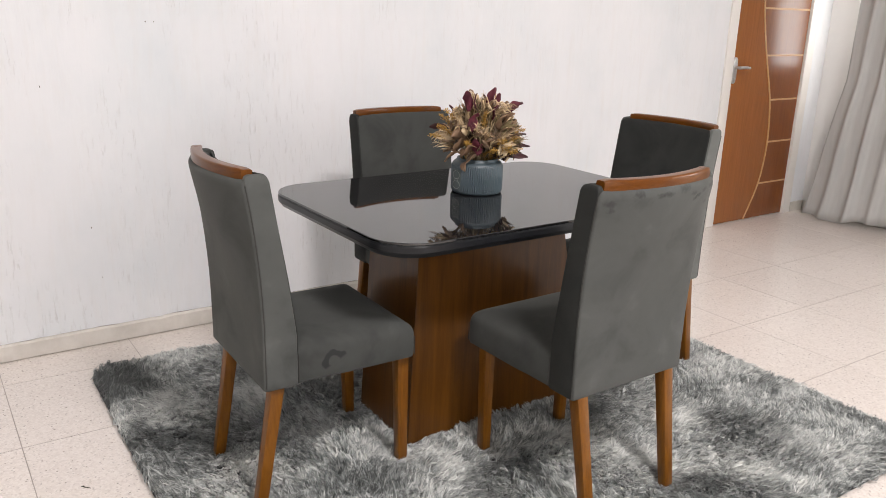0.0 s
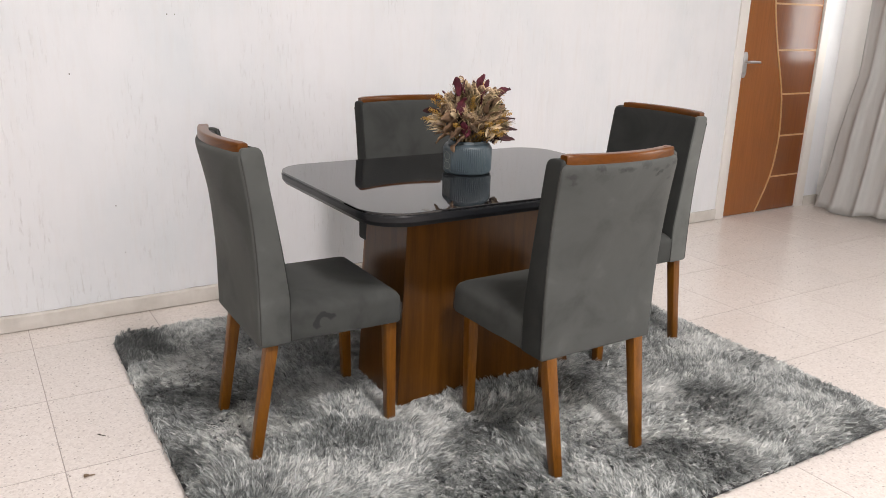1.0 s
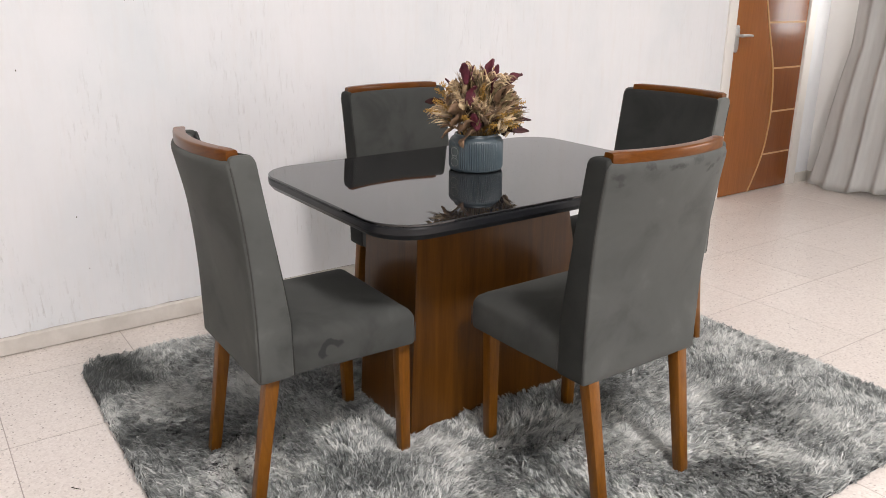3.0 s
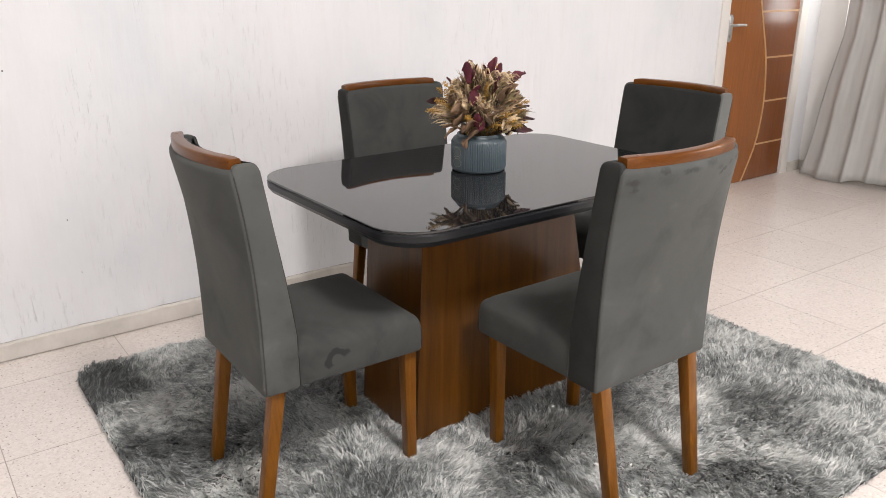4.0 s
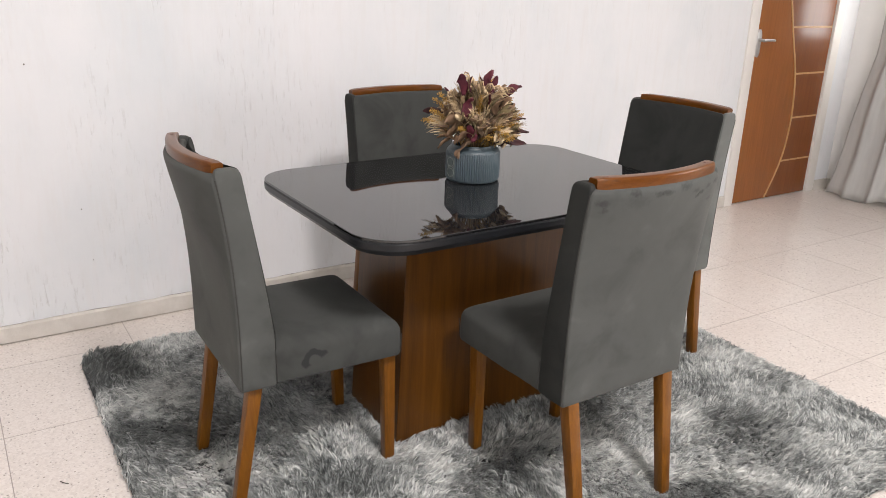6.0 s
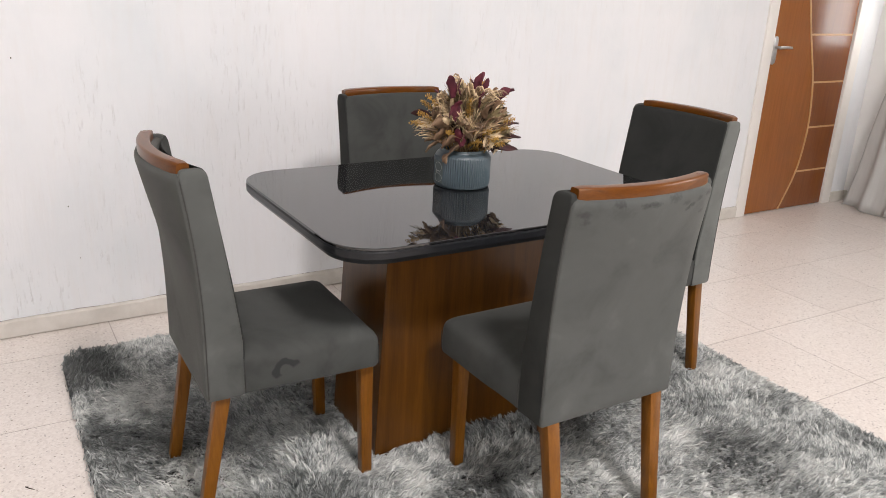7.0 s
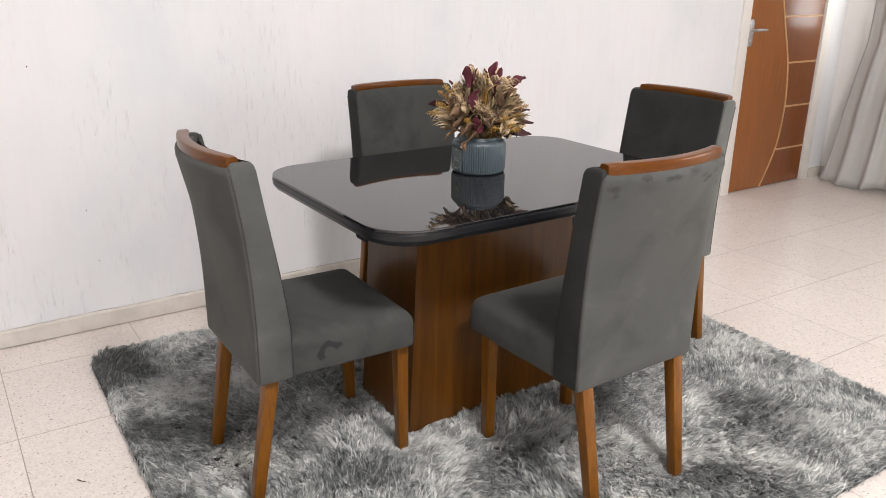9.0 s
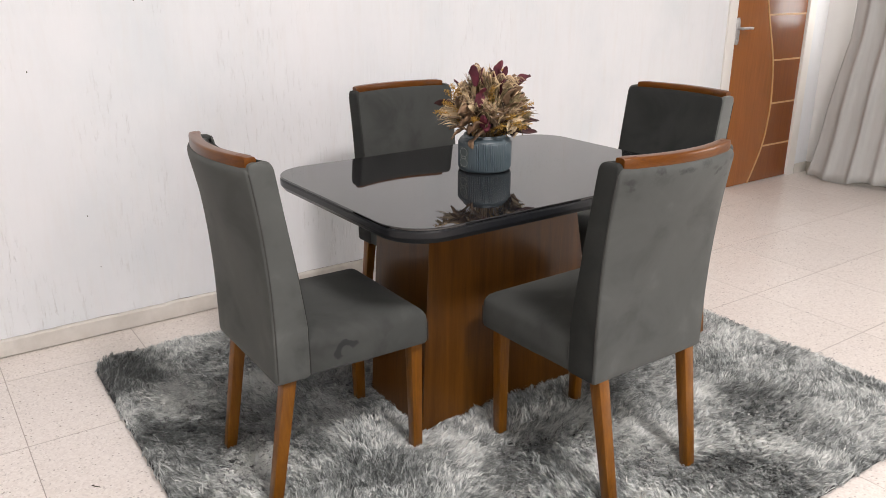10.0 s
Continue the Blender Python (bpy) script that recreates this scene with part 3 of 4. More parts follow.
def curtain(name, y_top, y_low, x, folds, depth, material, label, seed, z0=0.015, z1=2.45):
    """A hanging cloth along the east wall: uneven folds, deeper towards the hem, which lies on the floor at one end."""
    nu, nz = 220, 40
    bm = bmesh.new()
    rows = []
    for k in range(nz + 1):
        h = k / nz
        row = []
        for i in range(nu + 1):
            u = i / nu
            low = z0 + 0.085 * smooth(0.06, 0.30, u)
            z = low + (z1 - low) * h
            ya = float(np.interp(z, EDGE_Z, EDGE_Y))
            yb = y_low + (y_top[1] - y_low) * h ** 0.45
            y = y_top[0] + (yb - y_top[0]) * u + (ya - y_top[0]) * math.exp(-7 * u)
            ph = 2 * math.pi * folds * (u + 0.075 * noise.noise((u * 5, seed, 0)) + 0.016 * noise.noise((u * 6, h * 2, seed)))
            amp = depth * (0.55 + 0.6 * (1 - h)) * (0.75 + 0.9 * noise.noise((u * 11, seed + 3, h * 0.8)))
            dx = amp * (math.sin(ph) + 0.3 * math.sin(2 * ph + 1 + seed)) - 0.35 * max(0, 0.16 - h) ** 1.3 + 0.012 * noise.noise((u * 16, h * 5, seed + 9))
            zz = z + (0.012 * math.sin(ph * 0.5 + seed) if k == 0 else 0)
            row.append(bm.verts.new((x + dx, y + 0.35 * amp * math.cos(ph), zz)))
        rows.append(row)
    for a, b in zip(rows, rows[1:]):
        for i in range(nu):
            bm.faces.new((a[i], a[i + 1], b[i + 1], b[i]))
    ob = solid(name, bm, material, label, "curtain", "", True, 180)
    ob.modifiers.new("thick", "SOLIDIFY").thickness = 0.002
    return ob


curtain("curtain", (3.22, 1.0), 0.95, X1 - 0.175, 17, 0.021, DRAPE, "light grey floor-length curtain with loose folds", 7)
rod = thing("curtain_rod", "white curtain rod under the ceiling", "curtain rod")
part("rod", tube([(X1 - 0.13, 0.8, 2.48), (X1 - 0.13, 3.5, 2.48)], 0.012, 12), TRIM, rod)
for y in (0.85, 2.15, 3.46):
    part("bracket", boxes((X1 - 0.14, X1, y - 0.01, y + 0.01, 2.47, 2.49)), TRIM, rod)

# ---- ceiling lamp ----
lamp = thing("ceiling_lamp", "round white panel lamp fixed under the ceiling", "ceiling lamp")


def disc(*rings):
    return loft([[(LAMP_X + r * math.cos(a * math.pi / 24), LAMP_Y + r * math.sin(a * math.pi / 24), z) for a in range(48)] for r, z in rings])


part("housing", disc((0.44, H), (0.45, H - 0.01), (0.45, H - 0.05), (0.445, H - 0.058), (0.432, H - 0.058), (0.432, H - 0.04)), TRIM, lamp)
part("diffuser", disc((0.430, H - 0.045), (0.430, H - 0.056), (0.36, H - 0.062), (0.05, H - 0.066)), WHITE, lamp)


# ---- dining chairs ----
def pad(loops):
    """Rings joined like a loft, then filled across by a grid that follows the last ring."""
    bm = loft(loops, caps=False)
    last = loops[-1]
    z0, z1 = min(p[2] for p in last), max(p[2] for p in last)
    w = max(p[0] for p in last)
    grid = []
    for k in range(13):
        z = z0 + (z1 - z0) * k / 12
        grid.append([bm.verts.new((-w + 2 * w * i / 12, front(z) + 0.0135 - bowed(z) * (1 - ((-w + 2 * w * i / 12) / half(z)) ** 2), z)) for i in range(13)])
    for a, b in zip(grid, grid[1:]):
        for i in range(12):
            bm.faces.new((a[i], a[i + 1], b[i + 1], b[i]))
    return bm


def rear(z):
    return -0.003 - 0.041 * max(0.0, (z - 0.50) / 0.46) ** 2.1


def front(z):
    return 0.087 - 0.066 * max(0.0, (z - 0.52) / 0.44) ** 1.1


def bowed(z):
    return 0.046 * smooth(0.52, 0.97, z)


def half(z):
    return 0.216 + 0.003 * smooth(0.40, 0.95, z)


def chair(m, tops, feet, fabric, cushion, inner, sides, label):
    c = thing("dining_chair", label, "chair", m, "chairs round the table")
    # backrest
    loops = []
    for z, ins in [(0.372, 0.010), (0.376, 0.003), (0.382, 0.0)] + [(0.40 + 0.530 * k / 16, 0.0) for k in range(17)] + [(0.942, 0.0015), (0.949, 0.005), (0.954, 0.010), (0.957, 0.017)]:
        w = half(z) - ins
        loops.append([(x, y - bowed(z) * (1 - (x / w) ** 2), z) for x, y in round_rect(-w, w, rear(z) + ins, front(z) - ins, 0.006, 3, 12)])
    back = part("backrest", loft(loops), fabric, c)
    for s in (-1, 1):
        for edge in (lambda z: rear(z) + 0.0065, ):
            pts = [(s * (half(z) + 0.0002), edge(z), z) for z in np.linspace(0.385, 0.940, 24)]
            part("seam", tube(pts, 0.0016, 5), SEAM, back)
    # the side panels are cloth pieces of their own, light or shade put into each tone
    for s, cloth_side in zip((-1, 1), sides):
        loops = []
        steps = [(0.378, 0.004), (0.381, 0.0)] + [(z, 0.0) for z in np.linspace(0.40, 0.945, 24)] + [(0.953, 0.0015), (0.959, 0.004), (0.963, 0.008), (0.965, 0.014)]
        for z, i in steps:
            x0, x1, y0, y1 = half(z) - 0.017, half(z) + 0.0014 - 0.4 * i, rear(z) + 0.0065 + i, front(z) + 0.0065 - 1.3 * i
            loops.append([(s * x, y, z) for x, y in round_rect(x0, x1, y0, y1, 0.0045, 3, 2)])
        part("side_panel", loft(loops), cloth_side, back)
    # padded inner face, darkened in its colour to stand in for shade
    loops = []
    for d, ins in ((-0.009, 0.018), (0.006, 0.016), (0.0065, 0.001), (0.009, 0.001), (0.0115, 0.005), (0.013, 0.014), (0.0135, 0.05)):
        ring = []
        for x, z in round_rect(-0.2145 + ins, 0.2145 - ins, 0.465 + ins, 0.963 - ins, 0.018, 4, 14):
            ring.append((x, front(z) + d - bowed(z) * (1 - (x / half(z)) ** 2), z))
        loops.append(ring)
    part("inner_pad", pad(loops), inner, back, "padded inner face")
    # seat cushion
    loops = []
    for z, ins in ((0.378, 0.008), (0.381, 0.002), (0.386, 0.0), (0.41, -0.001), (0.450, 0.0), (0.461, 0.0015), (0.470, 0.005), (0.477, 0.010), (0.487, 0.024), (0.495, 0.047), (0.501, 0.085), (0.505, 0.13), (0.506, 0.17)):
        r = 0.017
        loops.append([(x * (1.0 if y > 0.2 else 0.985), y, z + (0.005 * smooth(0.25, 0.08, y) if z > 0.445 else 0)) for x, y in round_rect(-0.219 + ins, 0.219 - ins, 0.082 + ins * 0.8, 0.464 - ins, r, 6, 8)])
    seat = part("seat", loft(loops), cushion, c)
    for s in (-1, 1):
        part("seam", tube([(s * 0.2165, 0.4615, z) for z in (0.387, 0.40, 0.42, 0.445)], 0.0014, 5), SEAM, seat)
    # open joint between back and seat
    for s in (-1, 1):
        part("seam", tube([(s * 0.2172, front(0.4) + 0.009, z) for z in (0.384, 0.41, 0.44, 0.465)], lambda k: 0.0022 - 0.0012 * k, 6), SEAM, seat)
    # legs: the rear pair rakes backwards
    def leg(x, top, foot):
        loops = []
        for k, (z, w) in enumerate(((0.012, 0.0140), (0.015, 0.0155), (0.20, 0.017), (0.384, 0.0190))):
            t = (z - 0.012) / 0.372
            cx, cy = foot[0] + (x - foot[0]) * t, foot[1] + (top - foot[1]) * t
            loops.append([(cx + px, cy + py, z) for px, py in round_rect(-w, w, -w, w, 0.003, 2)])
        part("leg", loft(loops), LEG_WOOD, c)
    for x, top, foot in zip((-0.174, 0.174, -0.168, 0.168), tops, feet):
        leg(x, top, foot)
    # wooden top rail, bowed like the back it sits on
    loops = []
    for k in range(25):
        x = -0.202 + 0.404 * k / 24
        y0 = rear(0.95) + 0.010 - bowed(0.95) * (1 - (x / 0.219) ** 2)
        inset = max(0.0, abs(k - 12) - 11) * 0.0025
        prof = round_rect(y0 + 0.001 + inset, y0 + 0.034 - inset, 0.948, 0.980 - inset, 0.006, 4)
        loops.append([(x, y, z) for y, z in prof])
    rail = part("top_rail", loft(loops), RAIL_WOOD, c, "varnished wooden top rail")
    for s in (-1, 1):
        x = s * 0.165
        y = rear(0.95) + 0.0275 - bowed(0.95) * (1 - (x / 0.219) ** 2)
        part("plug", tube([(x, y, 0.976), (x, y, 0.9806)], 0.006, 12), PLUG, rail)
    return c


LBL = "grey velvet dining chair, wooden legs and rail, "
CHAIRS = [pose(0.917, 2.280, 0, 0, 0, -91.3), pose(1.797, 1.600, 0, 0, 0, 0.4), pose(2.740, 2.333, 0, 0, 0, 93.0), pose(1.912, 3.018, 0, 0, 0, 180.0)]
# where each chair's legs join it and its feet stand, in its own coordinates, shifted to fit the camera's view
TOPS = [(0.043, 0.048, 0.429, 0.442)] + 3 * [(0.021, 0.021, 0.427, 0.427)]
FEET = [((-0.148, -0.025), (0.21, -0.029), (-0.19, 0.446), (0.167, 0.448)),
        ((-0.176, -0.055), (0.16, -0.046), (-0.172, 0.417), (0.165, 0.427)),
        ((-0.214, 0.016), (0.136, 0.016), (-0.195, 0.448), (0.155, 0.448)),
        ((-0.174, -0.045), (0.174, -0.045), (-0.168, 0.427), (0.168, 0.427))]
# velvet tones picked by how each face catches the light
chair(CHAIRS[0], TOPS[0], FEET[0], VELVET, VELVET_SEAT, VELVET_DEEP_SHADE, (VELVET, VELVET_HALF_LIT), LBL + "rubbed seat side")
chair(CHAIRS[1], TOPS[1], FEET[1], VELVET_BACK, VELVET_SEAT_IN_SHADE, VELVET_DEEP_SHADE, (VELVET_DEEP_SHADE, VELVET), LBL + "brushed marks behind")
chair(CHAIRS[2], TOPS[2], FEET[2], VELVET, VELVET_SHADED, VELVET_DEEP_SHADE, (VELVET_LIT, VELVET), LBL + "towards the door")
chair(CHAIRS[3], TOPS[3], FEET[3], VELVET, VELVET_SHADED, VELVET_SHADED, (VELVET, VELVET_DEEP_SHADE), LBL + "before the wall")

# ---- table ----
table = thing("dining_table", "dining table with black glass top on brown wooden pedestal", "table")
TX0, TX1, TY0, TY1 = 1.197, 2.402, 1.887, 2.724


def slab(levels, r=0.135):
    return loft([[(x, y, z) for x, y in round_rect(TX0 + i, TX1 - i, TY0 + i, TY1 - i, max(r - i, 0.01), 14)] for z, i in levels])


part("glass_top", slab(((0.7725, 0.003), (0.774, 0.0015), (0.7785, 0.0015), (0.780, 0.003))), GLASS_TOP, table, "glossy black glass plate", angle=20)
part("tabletop", slab(((0.737, 0.02), (0.737, 0.012), (0.752, 0.001), (0.768, 0.0), (0.772, 0.002))), LACQUER, table, "black lacquered tabletop with bevelled edge", angle=25)
for y, xa in ((2.22, 1.46), (2.530, 1.40)):
    part("beam", boxes((xa, 3.6 - xa, y - 0.03, y + 0.03, 0.685, 0.737), bevel=0.003), LACQUER, table, "black support beam")


def board(outline, d0, d1, axis):
    """An upright board from its outline and the two planes that bound it."""
    bm = loft([[((u, d, z) if axis == "y" else (d, u, z)) for u, z in outline] for d in (d0, d1)])
    bmesh.ops.bevel(bm, geom=bm.edges[:], offset=0.0015, segments=1, affect="EDGES")
    return bm


part("front_board", board([(1.415, 0.012), (2.180, 0.012), (2.032, 0.685), (1.446, 0.685)], 2.147, 2.170, "y"), BASE_WOOD, table)
part("back_board", board([(1.428, 0.012), (2.190, 0.012), (2.150, 0.685), (1.470, 0.685)], 2.458, 2.481, "y"), BASE_WOOD, table)
side_a = part("side_board", board([(2.1705, 0.012), (2.4575, 0.012), (2.425, 0.685), (2.1705, 0.685)], 1.0, 1.02, "x"), BASE_WOOD, table)
side_b = part("side_board", board([(2.1705, 0.012), (2.4575, 0.012), (2.4575, 0.685), (2.27, 0.685)], 1.0, 1.02, "x"), BASE_WOOD, table)
# the side boards lean inwards
for ob, x0, x1 in ((side_a, 1.420, 1.450), (side_b, 2.150, 2.010)):
    for v in ob.data.vertices:
        v.co.x += x0 + (x1 - x0) * v.co.z / 0.685 - 1.0

# ---- vase ----
VX, VY, VZ = 1.801, 2.345, 0.7805
vase = thing("vase", "blue-grey ribbed ceramic vase on the glass table", "vase", pose(VX, VY, VZ))


def ring(r, z, rib):
    return [((r + rib * (0.5 + 0.5 * math.cos(72 * a))) * math.cos(a), (r + rib * (0.5 + 0.5 * math.cos(72 * a))) * math.sin(a), z) for a in (2 * math.pi * k / 432 for k in range(432))]


part("body", loft([ring(r, z, b) for r, z, b in ((0.072, 0.0, 0), (0.081, 0.001, 0), (0.0845, 0.005, 0), (0.0845, 0.008, 0.001), (0.0845, 0.012, 0.003), (0.0845, 0.05, 0.003), (0.0845, 0.090, 0.003), (0.0840, 0.094, 0.001), (0.0830, 0.098, 0), (0.079, 0.103, 0), (0.074, 0.106, 0), (0.0705, 0.108, 0), (0.070, 0.113, 0), (0.0685, 0.116, 0), (0.065, 0.116, 0), (0.063, 0.111, 0), (0.063, 0.06, 0))]), CERAMIC, vase, angle=60)
a0 = radians(182)


def on_vase(u, v, r=0.0888):
    return (r * math.cos(a0 + u / r), r * math.sin(a0 + u / r), 0.048 + v)


st = part("sticker", loft([[on_vase(u, v) for u in np.linspace(-0.022, 0.022, 9)] for v in (-0.034, 0.034)], caps=False, closed=False), STICKER, vase, "clear label with pale print")
for du, dv, ru, rv in ((0, 0.016, 0.017, 0.014), (0, -0.017, 0.018, 0.013), (0, 0.0, 0.012, 0.004)):
    part("print_line", tube([on_vase(du + ru * math.cos(a), dv + rv * math.sin(a), 0.0893) for a in np.linspace(0, 6.28, 25)], 0.0007, 4), STICKER_INK, st)

# ---- dried flowers ----
bouquet = thing("dried_bouquet", "dried bouquet of maroon leaves, straw plumes and ochre sprigs", "dried flowers", pose(VX, VY, VZ + 0.108))
random.seed(11)
RIGHT, AWAY = Vector((0.838, -0.545, 0)), Vector((0.545, 0.838, 0))


def arc(tip, lift=0.5, n=7, start=None):
    """A stem's curve from the vase's mouth to a tip."""
    tip = Vector(tip)
    p0 = start or Vector((tip.x * 0.22, tip.y * 0.22, -0.03))
    mid = Vector((tip.x * (0.45 - 0.2 * lift), tip.y * (0.45 - 0.2 * lift), tip.z * (0.45 + 0.35 * lift) + 0.01))
    return [p0 * (1 - k) ** 2 + mid * 2 * k * (1 - k) + tip * k * k for k in (i / (n - 1) for i in range(n))]


def blade(base, tip, width, curl, material, name="leaf", twist=0.0, fold=0.25):
    """A leaf with a midrib, a fold and a curl."""
    base, tip = Vector(base), Vector(tip)
    d = tip - base
    side = d.cross(Vector((0, 0, 1)))
    side = (side if side.length > 1e-4 else Vector((1, 0, 0))).normalized()
    side = Matrix.Rotation(twist, 3, d.normalized()) @ side
    up = side.cross(d).normalized()
    bm = bmesh.new()
    rows, n = [], 10
    seed = random.uniform(0, 50)
    for i in range(n + 1):
        k = i / n
        w = width * (math.sin(math.pi * min(1, k * 0.93 + 0.05)) ** 0.75)
        c = base + d * k + up * curl * math.sin(math.pi * k * 0.9) * d.length
        row = []
        for s in (-1, -0.55, 0, 0.55, 1):
            ruffle = width * (0.12 * math.sin(7 * k + 3 * s + width * 900) + 0.55 * noise.noise((k * 3.5, s * 1.6, seed)))
            ragged = 1 + 0.55 * noise.noise((k * 5, s * 0.7, seed + 7))
            row.append(bm.verts.new(c + side * (w * s * ragged) + up * (fold * w * abs(s) + ruffle)))
        rows.append(row)
    for a, b in zip(rows, rows[1:]):
        for i in range(4):
            bm.faces.new((a[i], a[i + 1], b[i + 1], b[i]))
    ob = part(name, bm, material, bouquet, angle=180)
    ob.modifiers.new("thick", "SOLIDIFY").thickness = 0.0007
    return ob


def place(u, w, v):
    return RIGHT * u + AWAY * w + Vector((0, 0, v))


def sprig(tip, n, spread, material, size):
    """A stem with clusters of tiny buds along its upper part."""
    pts = arc(tip, 0.4, 9)
    bm = tube(pts, 0.0009, 4)
    for _ in range(n):
        k = random.random() ** 0.7
        i = 3 + k * 4.99
        p = pts[int(i)].lerp(pts[min(int(i) + 1, 8)], i % 1) + Vector([random.gauss(0, spread * (1.15 - 0.6 * k)) for _ in range(3)])
        s = size * random.uniform(0.6, 1.3)
        o = [bm.verts.new(p + Vector(q) * s) for q in ((1, 0, 0), (-1, 0, 0), (0, 1, 0), (0, -1, 0), (0, 0, 1.2), (0, 0, -1.2))]
        for f in ((0, 2, 4), (2, 1, 4), (1, 3, 4), (3, 0, 4), (2, 0, 5), (1, 2, 5), (3, 1, 5), (0, 3, 5)):
            bm.faces.new([o[q] for q in f])
    part("ochre_sprig", bm, material, bouquet, angle=180)


def plume(tip, n, length, material, spread=0.5):
    """A feathery ear: fine hairs that fan out from its stem."""
    pts = arc(tip, 0.35, 9)
    bm = tube(pts, 0.0011, 4)
    for _ in range(n):
        k = random.uniform(3.5, 7.99)
        p = pts[int(k)].lerp(pts[min(int(k) + 1, 8)], k % 1)
        d = (pts[8] - pts[5]).normalized()
        out = Vector([random.gauss(0, 1) for _ in range(3)])
        out = (out - d * out.dot(d)).normalized()
        q = d * random.uniform(0.5, 1) + out * random.uniform(0.15, spread)
        ln = length * random.uniform(0.5, 1.1)
        bend = Vector((random.gauss(0, 0.2), random.gauss(0, 0.2), -0.35))
        side = q.cross(out).normalized() * 0.0006
        a = [p, p + q * ln * 0.5, p + q * ln + bend * ln * 0.4]
        v = [bm.verts.new(x + side * s) for x, s in ((a[0], 1), (a[0], -1), (a[1], 1.2), (a[1], -1.2), (a[2], 0.2), (a[2], -0.2))]
        bm.faces.new((v[0], v[1], v[3], v[2]))
        bm.faces.new((v[2], v[3], v[5], v[4]))
    part("straw_plume", bm, material, bouquet, angle=180)


# maroon leaves: base, tip (to the side, away, up), half width
for b, t, w, tw in (((-0.040, -0.06, 0.165), (-0.050, -0.075, 0.232), 0.017, 0.3), ((0.03, 0.0, 0.165), (0.050, 0.0, 0.240), 0.015, 1.0), ((0.085, 0.02, 0.145), (0.145, 0.02, 0.190), 0.020, 0.5),
                    ((-0.03, -0.10, 0.105), (-0.012, -0.125, 0.168), 0.021, 0.1), ((-0.005, -0.10, 0.03), (-0.022, -0.12, 0.085), 0.017, 0.4), ((-0.016, -0.06, 0.175), (-0.014, -0.07, 0.226), 0.012, 1.2),
                    ((0.055, -0.01, 0.17), (0.066, 0.0, 0.222), 0.011, 0.2), ((0.03, 0.06, 0.15), (0.05, 0.09, 0.20), 0.013, 0.8), ((-0.08, 0.05, 0.12), (-0.10, 0.08, 0.17), 0.013, 0.8), ((0.04, -0.06, 0.14), (0.055, -0.07, 0.19), 0.013, 0.9), ((0.02, 0.01, 0.16), (0.012, 0.01, 0.215), 0.012, 0.5)):
    blade(place(*b), place(*t), w, 0.10, MAROON, "maroon_leaf", tw)
for b, t, w, tw in (((0.07, -0.03, 0.03), (0.165, -0.03, 0.015), 0.012, 1.2), ((0.09, 0.01, 0.045), (0.175, 0.0, 0.048), 0.009, 1.0), ((-0.10, 0.0, 0.10), (-0.165, 0.0, 0.105), 0.011, 0.9), ((0.09, 0.06, 0.06), (0.17, 0.08, 0.075), 0.012, 0.5), ((0.02, 0.1, 0.05), (0.06, 0.17, 0.06), 0.014, 0.7)):
    blade(place(*b), place(*t), w, 0.10, MAROON_DARK, "maroon_leaf", tw)
# large curled brown leaves that hang over the rim
for b, t, w, tw, cu in (((0.005, -0.080, 0.055), (-0.062, -0.105, 0.022), 0.028, 0.3, 0.10), ((-0.010, -0.085, 0.036), (-0.052, -0.108, -0.020), 0.026, 0.5, 0.05), ((-0.025, -0.060, 0.065), (-0.085, -0.085, 0.045), 0.024, 0.9, 0.10),
                        ((-0.070, -0.055, 0.034), (-0.112, -0.065, 0.000), 0.017, 0.5, 0.08), ((-0.040, -0.08, 0.090), (-0.095, -0.10, 0.085), 0.020, 1.2, 0.12), ((-0.06, -0.06, 0.03), (-0.118, -0.04, 0.030), 0.014, 0.2, 0.08),
                        ((0.06, -0.06, 0.11), (0.085, -0.10, 0.165), 0.018, 0.3, 0.12), ((0.06, 0.0, 0.14), (0.095, -0.01, 0.195), 0.016, 0.2, 0.12), ((0.075, -0.05, 0.12), (0.11, -0.07, 0.165), 0.014, 0.7, 0.12)):
    blade(place(*b), place(*t), w, cu, BROWN, "brown_leaf", tw, 0.35)
for i in range(380):
    # broad dry leaves fill a dome above the mouth
    a = 2.39996 * i + random.uniform(-0.3, 0.3)
    e = 0.02 + 1.5 * ((i * 0.618) % 1)
    k = random.uniform(0.6, 1.0)
    t = Vector((math.cos(a) * math.cos(e) * 0.150 * k, math.sin(a) * math.cos(e) * 0.150 * k, 0.01 + math.sin(e) * 0.195 * k))
    d = Vector((random.gauss(0, 1), random.gauss(0, 1), random.gauss(0.2, 0.8))).normalized() * 0.7 + t.normalized()
    b = t - d.normalized() * random.uniform(0.030, 0.055)
    # inner leaves get darker colours, painting the shade between the outer ones
    blade(b, t, random.uniform(0.003, 0.009) if i % 10 else 0.015, random.uniform(-0.1, 0.3), random.choice((TAN, OLIVE, BROWN, TAN, STRAW, STRAW)) if k > 0.78 else random.choice((MAROON_DARK, DUSK, DUSK, BROWN)), "dry_leaf", random.uniform(-1.5, 1.5), random.uniform(0.1, 0.5))
